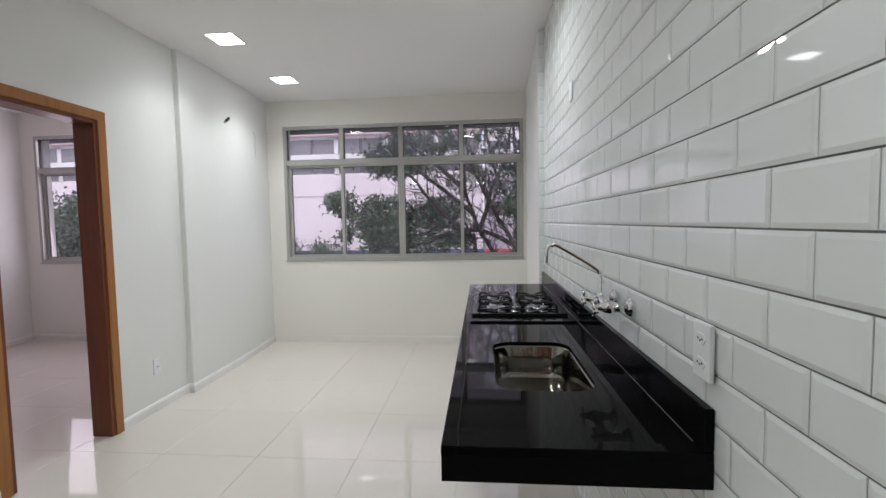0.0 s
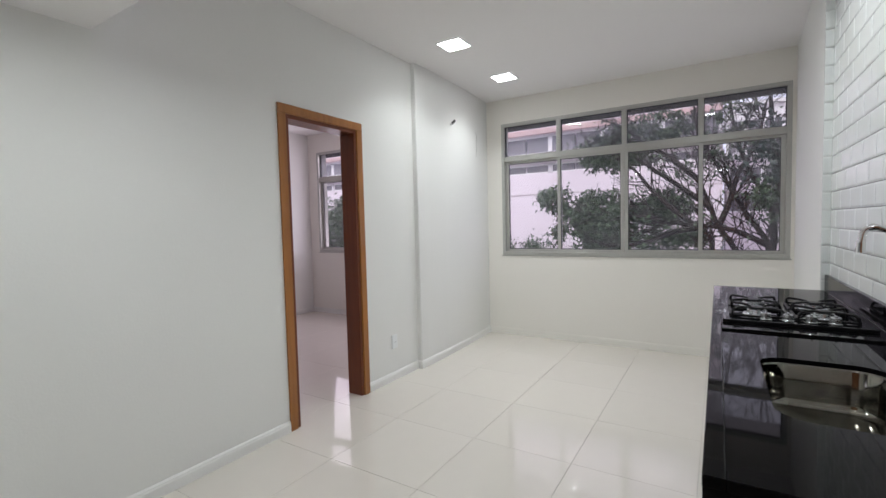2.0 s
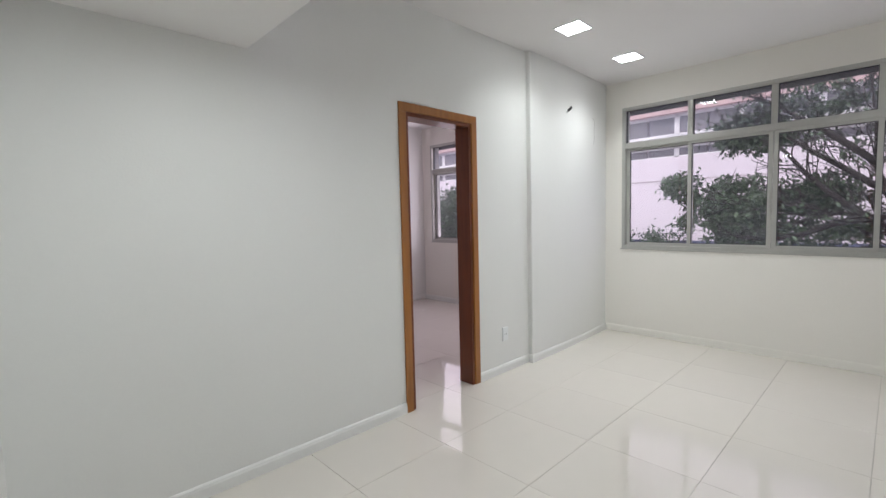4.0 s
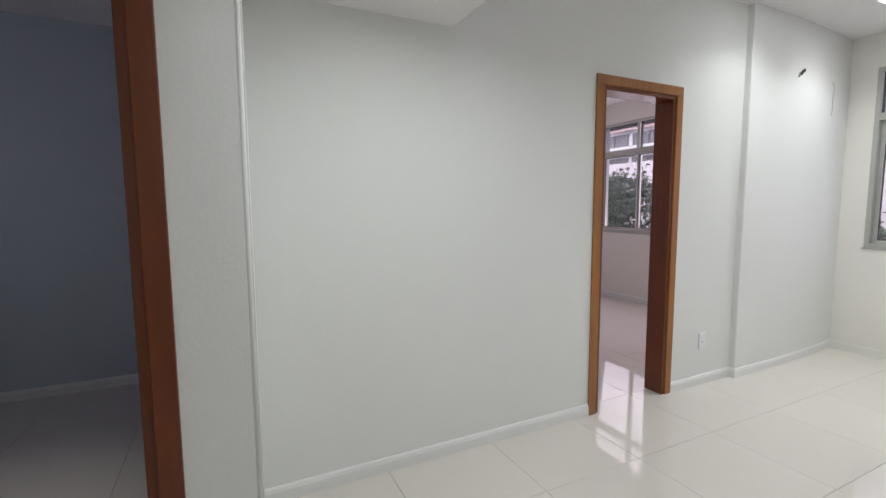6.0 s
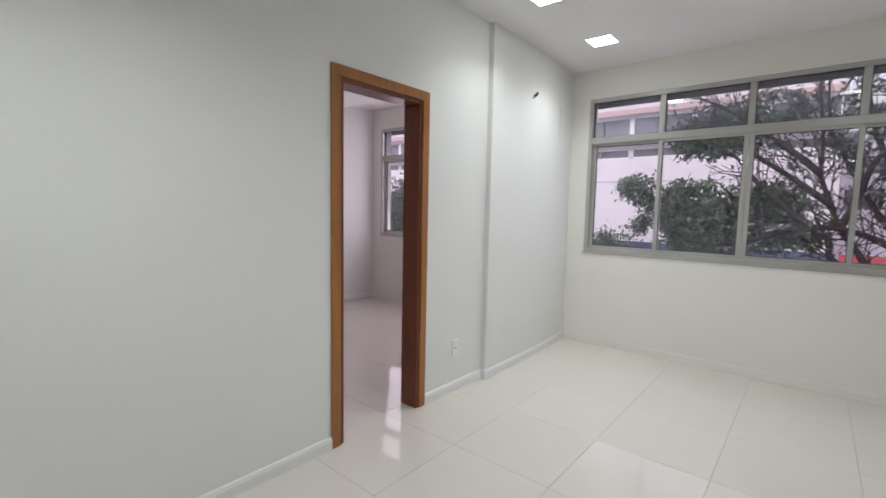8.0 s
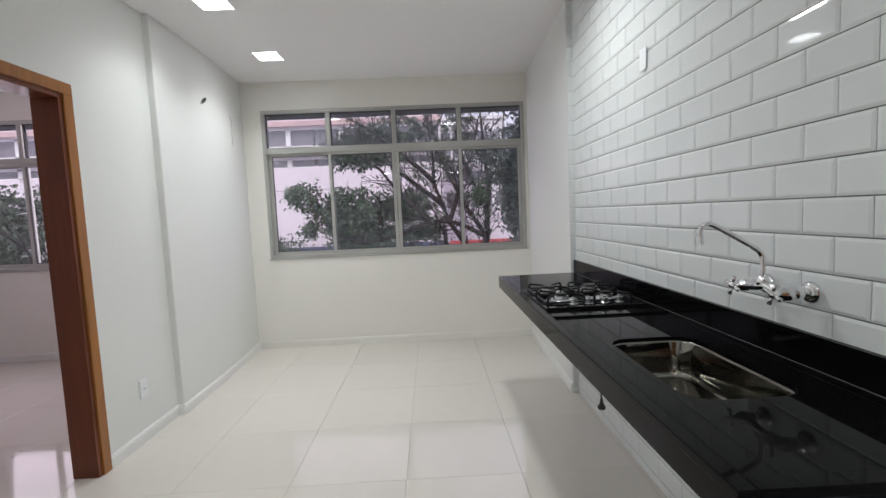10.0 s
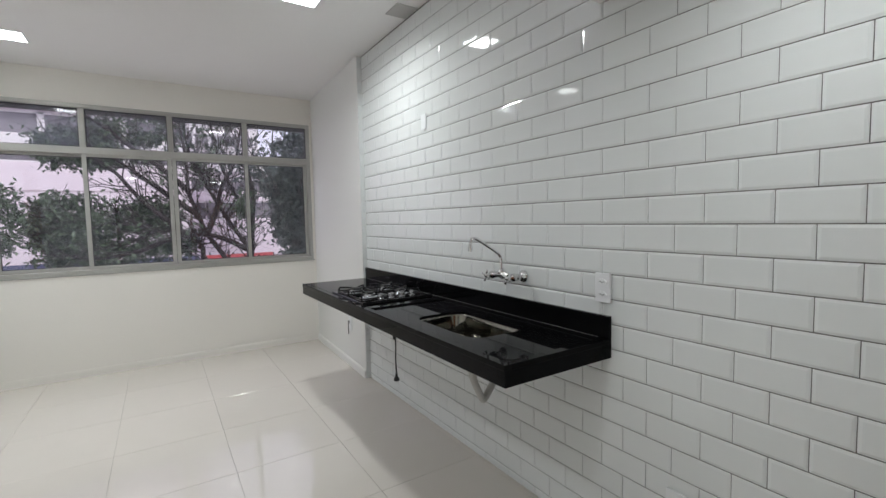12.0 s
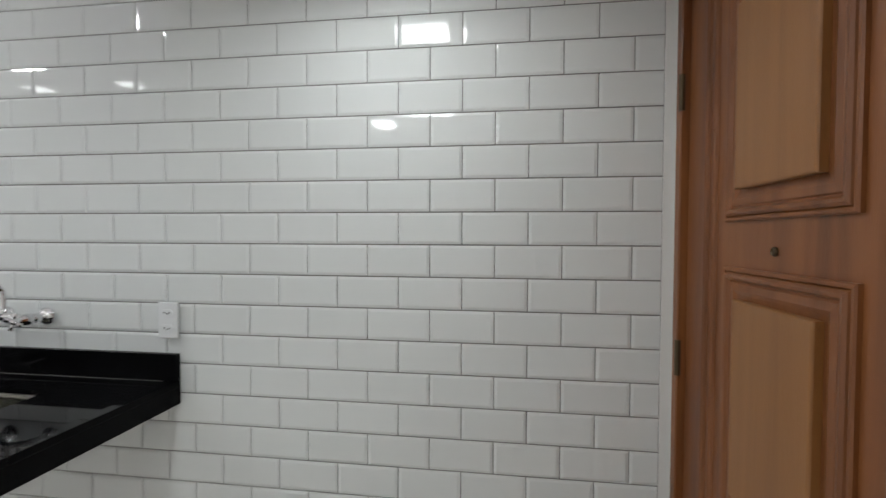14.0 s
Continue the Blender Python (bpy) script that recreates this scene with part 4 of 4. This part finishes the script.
F = (0.78, 12.35, -0.25)
tree("tree", "spreading street tree with dark forking limbs", (0.80, 12.4, GZ), -0.2, (-0.25, -0.05, 0.12), 0.75, 4, 1400, 0.115, LEAF, depth=4, radius=0.125, cloud=0.16, twig=0.62, bare=-0.9,
     paths=((F, (0.47, 12.3, 0.53), (0.07, 12.3, 1.19), (-0.09, 12.3, 1.67), (-0.26, 12.2, 2.15), (-0.28, 12.1, 2.83), (-0.37, 12.0, 3.6), (-0.5, 12.0, 4.6)),
            (F, (1.02, 12.4, 0.63), (0.85, 12.4, 1.04), (0.52, 12.4, 1.59), (0.25, 12.5, 2.14), (-0.01, 12.5, 2.68), (-0.21, 12.6, 3.25), (-0.3, 12.6, 4.4)),
            ((0.98, 12.4, 0.75), (0.51, 12.2, 1.01), (0.1, 12.1, 1.15), (-0.44, 12.0, 1.2), (-1.06, 11.8, 1.35), (-1.68, 11.7, 1.46), (-2.5, 11.6, 1.5)),
            ((-0.07, 12.3, 1.6), (-0.57, 12.2, 2.02), (-1.11, 12.1, 2.44), (-1.45, 12.0, 2.72), (-1.9, 12.0, 3.0)),
            ((-0.27, 12.2, 2.2), (-0.75, 12.0, 2.65), (-1.25, 11.9, 3.05), (-1.8, 11.8, 3.5), (-2.3, 11.8, 3.8)),
            ((-0.3, 12.1, 1.15), (-0.8, 11.8, 1.05), (-1.3, 11.7, 0.85), (-1.9, 11.6, 0.75), (-2.4, 11.6, 0.8)),
            ((0.1, 12.3, 1.2), (0.3, 12.2, 1.75), (0.45, 12.1, 2.35), (0.75, 12.1, 2.9), (0.9, 12.1, 3.7)),
            ((-0.42, 12.0, 1.2), (-0.85, 11.9, 1.62), (-1.25, 11.9, 2.04), (-1.66, 11.8, 2.59), (-2.2, 11.8, 3.0)),
            ((0.85, 12.4, 0.0), (1.10, 12.5, 0.63), (1.10, 12.5, 1.31), (0.92, 12.5, 1.85), (0.66, 12.5, 2.4), (0.46, 12.5, 2.94), (0.34, 12.5, 3.6), (0.2, 12.5, 4.6)),
            ((0.45, 12.3, 0.2), (0.0, 12.2, 0.57), (-0.04, 12.2, 0.85), (-0.24, 12.1, 1.13), (-0.71, 12.0, 1.27), (-1.5, 11.8, 1.05)),
            ((1.05, 12.4, 0.9), (1.16, 12.3, 1.98), (1.06, 12.3, 2.85), (1.0, 12.2, 3.75), (0.9, 12.2, 4.7))),
     extra=(((-2.50, 12.0, 1.50), (1.00, 0.6, 0.62), 4760), ((-2.2, 12.1, 0.85), (0.95, 0.5, 0.40), 2350), ((-1.15, 12.6, 1.65), (0.85, 0.5, 0.45), 2400), ((-1.0, 12.6, 0.85), (0.9, 0.5, 0.34), 1230), ((-2.30, 12.3, 3.05), (0.85, 0.5, 0.46), 3920),
            ((-3.55, 11.9, 1.95), (0.42, 0.3, 0.42), 840), ((-3.3, 11.9, 1.10), (0.45, 0.3, 0.20), 360), ((-1.2, 12.5, 3.5), (0.95, 0.5, 0.50), 1450),
            ((-0.4, 12.6, 0.95), (0.5, 0.4, 0.3), 440), ((0.2, 12.6, 3.6), (0.7, 0.4, 0.45), 390), ((0.95, 12.2, 1.75), (0.30, 0.3, 0.5), 560), ((-0.3, 12.7, 2.6), (0.7, 0.4, 0.5), 390)))
tree("tree", "dense dark street tree close to the window", (2.10, 10.2, GZ), -0.4, (-0.05, 0, 0.45), 0.38, 9, 5000, 0.11, LEAF_DARK, limbs=5, depth=4, length=1.5, radius=0.14, cloud=0.26,
     extra=(((1.78, 10.0, 1.8), (0.72, 0.5, 2.0), 12500),))
tree("tree", "young green street tree outside the bedroom", (-8.6, 9.6, GZ), -0.6, (0, 0, 0.1), 0.6, 14, 5000, 0.10, LEAF, limbs=5, depth=3, length=1.3, radius=0.10, cloud=0.30,
     extra=(((-8.5, 9.5, 1.5), (0.8, 0.5, 0.75), 3600),))
tree("shrub", "low green shrub beside the awning", (-6.4, 17.0, GZ), -0.9, (0, 0, 0.2), 0.7, 21, 2600, 0.13, LEAF, limbs=5, depth=3, length=0.75, radius=0.06, cloud=0.22)


# ---- wall tiles ----
PW, PH, JOINT, UPRIGHT = 0.2024, 0.1024, 0.0036, 0.0027
Z0, Y0 = 1.168, -0.168          # a joint line, and a vertical joint in the row under it


def tile_shape(w, h, cut=(0, 0, 0, 0)):
    """Vertices and faces of a bevelled tile in (across, up, out); cut: sides without a bevel (left, right, bottom, top)."""
    b, lo, hi = 0.0090, 0.0037, 0.0060
    i = [0.001 if c else min(e, w / 2.2, h / 2.2) for c, e in zip(cut, (0.0100, 0.0100, b, b))]
    o = [(0, 0), (w, 0), (w, h), (0, h)]
    f = [(i[0], i[2]), (w - i[1], i[2]), (w - i[1], h - i[3]), (i[0], h - i[3])]
    v = [(x, y, -0.001) for x, y in o] + [(x, y, lo) for x, y in o] + [(x, y, hi) for x, y in f]
    q = []
    for k in range(4):
        n = (k + 1) % 4
        q += [(k, n, n + 4, k + 4), (k + 4, n + 4, n + 8, k + 8)]
    return v, q + [(8, 9, 10, 11)]


tile_meshes = {}


def tile_mesh(w, h, cut):
    key = (round(w, 3), round(h, 3), cut)
    if key not in tile_meshes:
        v, q = tile_shape(w, h, cut)
        me = bpy.data.meshes.new("tile")
        me.from_pydata([(-z, -x, y) for x, y, z in v], [], q)   # across runs along -y, out is -x
        me.materials.append(TILE)
        tile_meshes[key] = me
    return tile_meshes[key]


wall_r = bpy.data.objects["wall_right"]
rest_v, rest_f = [], []
singles = 0
k = -12
while Z0 + k * PH < H:
    za, zb = max(Z0 + k * PH + JOINT / 2, 0.002), min(Z0 + (k + 1) * PH - JOINT / 2, H - 0.002)
    odd = k % 2
    n = -2
    while True:
        ya = Y0 + (0.0 if odd else PW / 2) + n * PW + UPRIGHT / 2
        yb = ya + PW - UPRIGHT
        n += 1
        if ya > YP:
            break
        cl, cr = yb > YP - 0.003, ya < -0.25
        ya, yb = max(ya, -0.25), min(yb, YP - 0.001)
        top = min(zb, HL - 0.001) if yb < YD + 0.05 else zb
        if yb - ya < 0.012 or top - za < 0.012:
            continue
        cut = (int(cl), int(cr), int(k == -12), int(top < zb or zb > H - 0.01))
        if singles < 300 and yb < 2.05 and za < 2.3:
            ob = new("tile", tile_mesh(yb - ya, top - za, cut))
            ob.location = (XR + 0.005, yb, za)
            ob.parent = wall_r
            singles += 1
        else:
            v, q = tile_shape(yb - ya, top - za, cut)
            base = len(rest_v)
            rest_v += [(XR + 0.005 - z, yb - x, za + y) for x, y, z in v]
            rest_f += [tuple(base + a for a in f) for f in q]
    # narrow return at the far end, facing the room
    if zb - za > 0.012:
        v, q = tile_shape(XR - XN, zb - za, (1, 1, 0, 0))
        base = len(rest_v)
        rest_v += [(XN + x, YP + 0.004 - z, za + y) for x, y, z in v]
        rest_f += [tuple(base + a for a in f) for f in q]
    k += 1
me = bpy.data.meshes.new("tiles")
me.from_pydata(rest_v, [], rest_f)
me.materials.append(TILE)
ob = new("tiles", me)
ob.parent = wall_r
ob["kind"] = "stuff"
setting(link("tile_edge_trim", boxes((XR - 0.004, YB + 0.0005, 0, XR + 0.003, -0.251, HL), bevel=0.001), SKIRT), "narrow white painted strip at the end of the tiles", "trim")

# ---- floor tiles ----
FTX, FTY, FJ = 0.607, 0.622, 0.0014
floor_meshes = {}


def floor_tile(x0, x1, y0, y1):
    w, d = x1 - x0, y1 - y0
    key = (round(w, 3), round(d, 3))
    if key not in floor_meshes:
        me = bpy.data.meshes.new("floor_tile")
        e, c = 0.0012, -0.0012
        v = [(x, y, -0.006) for x, y in ((0, 0), (w, 0), (w, d), (0, d))] + [(x, y, c) for x, y in ((0, 0), (w, 0), (w, d), (0, d))] + [(x, y, 0) for x, y in ((e, e), (w - e, e), (w - e, d - e), (e, d - e))]
        q = [(8, 9, 10, 11)]
        for a in range(4):
            n = (a + 1) % 4
            q += [(a, n, n + 4, a + 4), (a + 4, n + 4, n + 8, a + 8)]
        me.from_pydata(v, [], q)
        me.materials.append(FLOOR)
        floor_meshes[key] = me
    ob = new("floor_tile", floor_meshes[key])
    ob.location = (x0, y0, 0)
    ob.parent = floor


for i in range(-9, 4):
    for j in range(-9, 6):
        xa, ya = -0.607 + i * FTX, 2.845 + j * FTY
        xb, yb = xa + FTX, ya + FTY
        xa, xb, ya, yb = max(xa, BX - 0.1) + FJ / 2, min(xb, XR + 0.05) - FJ / 2, max(ya, -2.1) + FJ / 2, min(yb, YF + 0.02) - FJ / 2
        if xb - xa > 0.02 and yb - ya > 0.02:
            floor_tile(xa, xb, ya, yb)
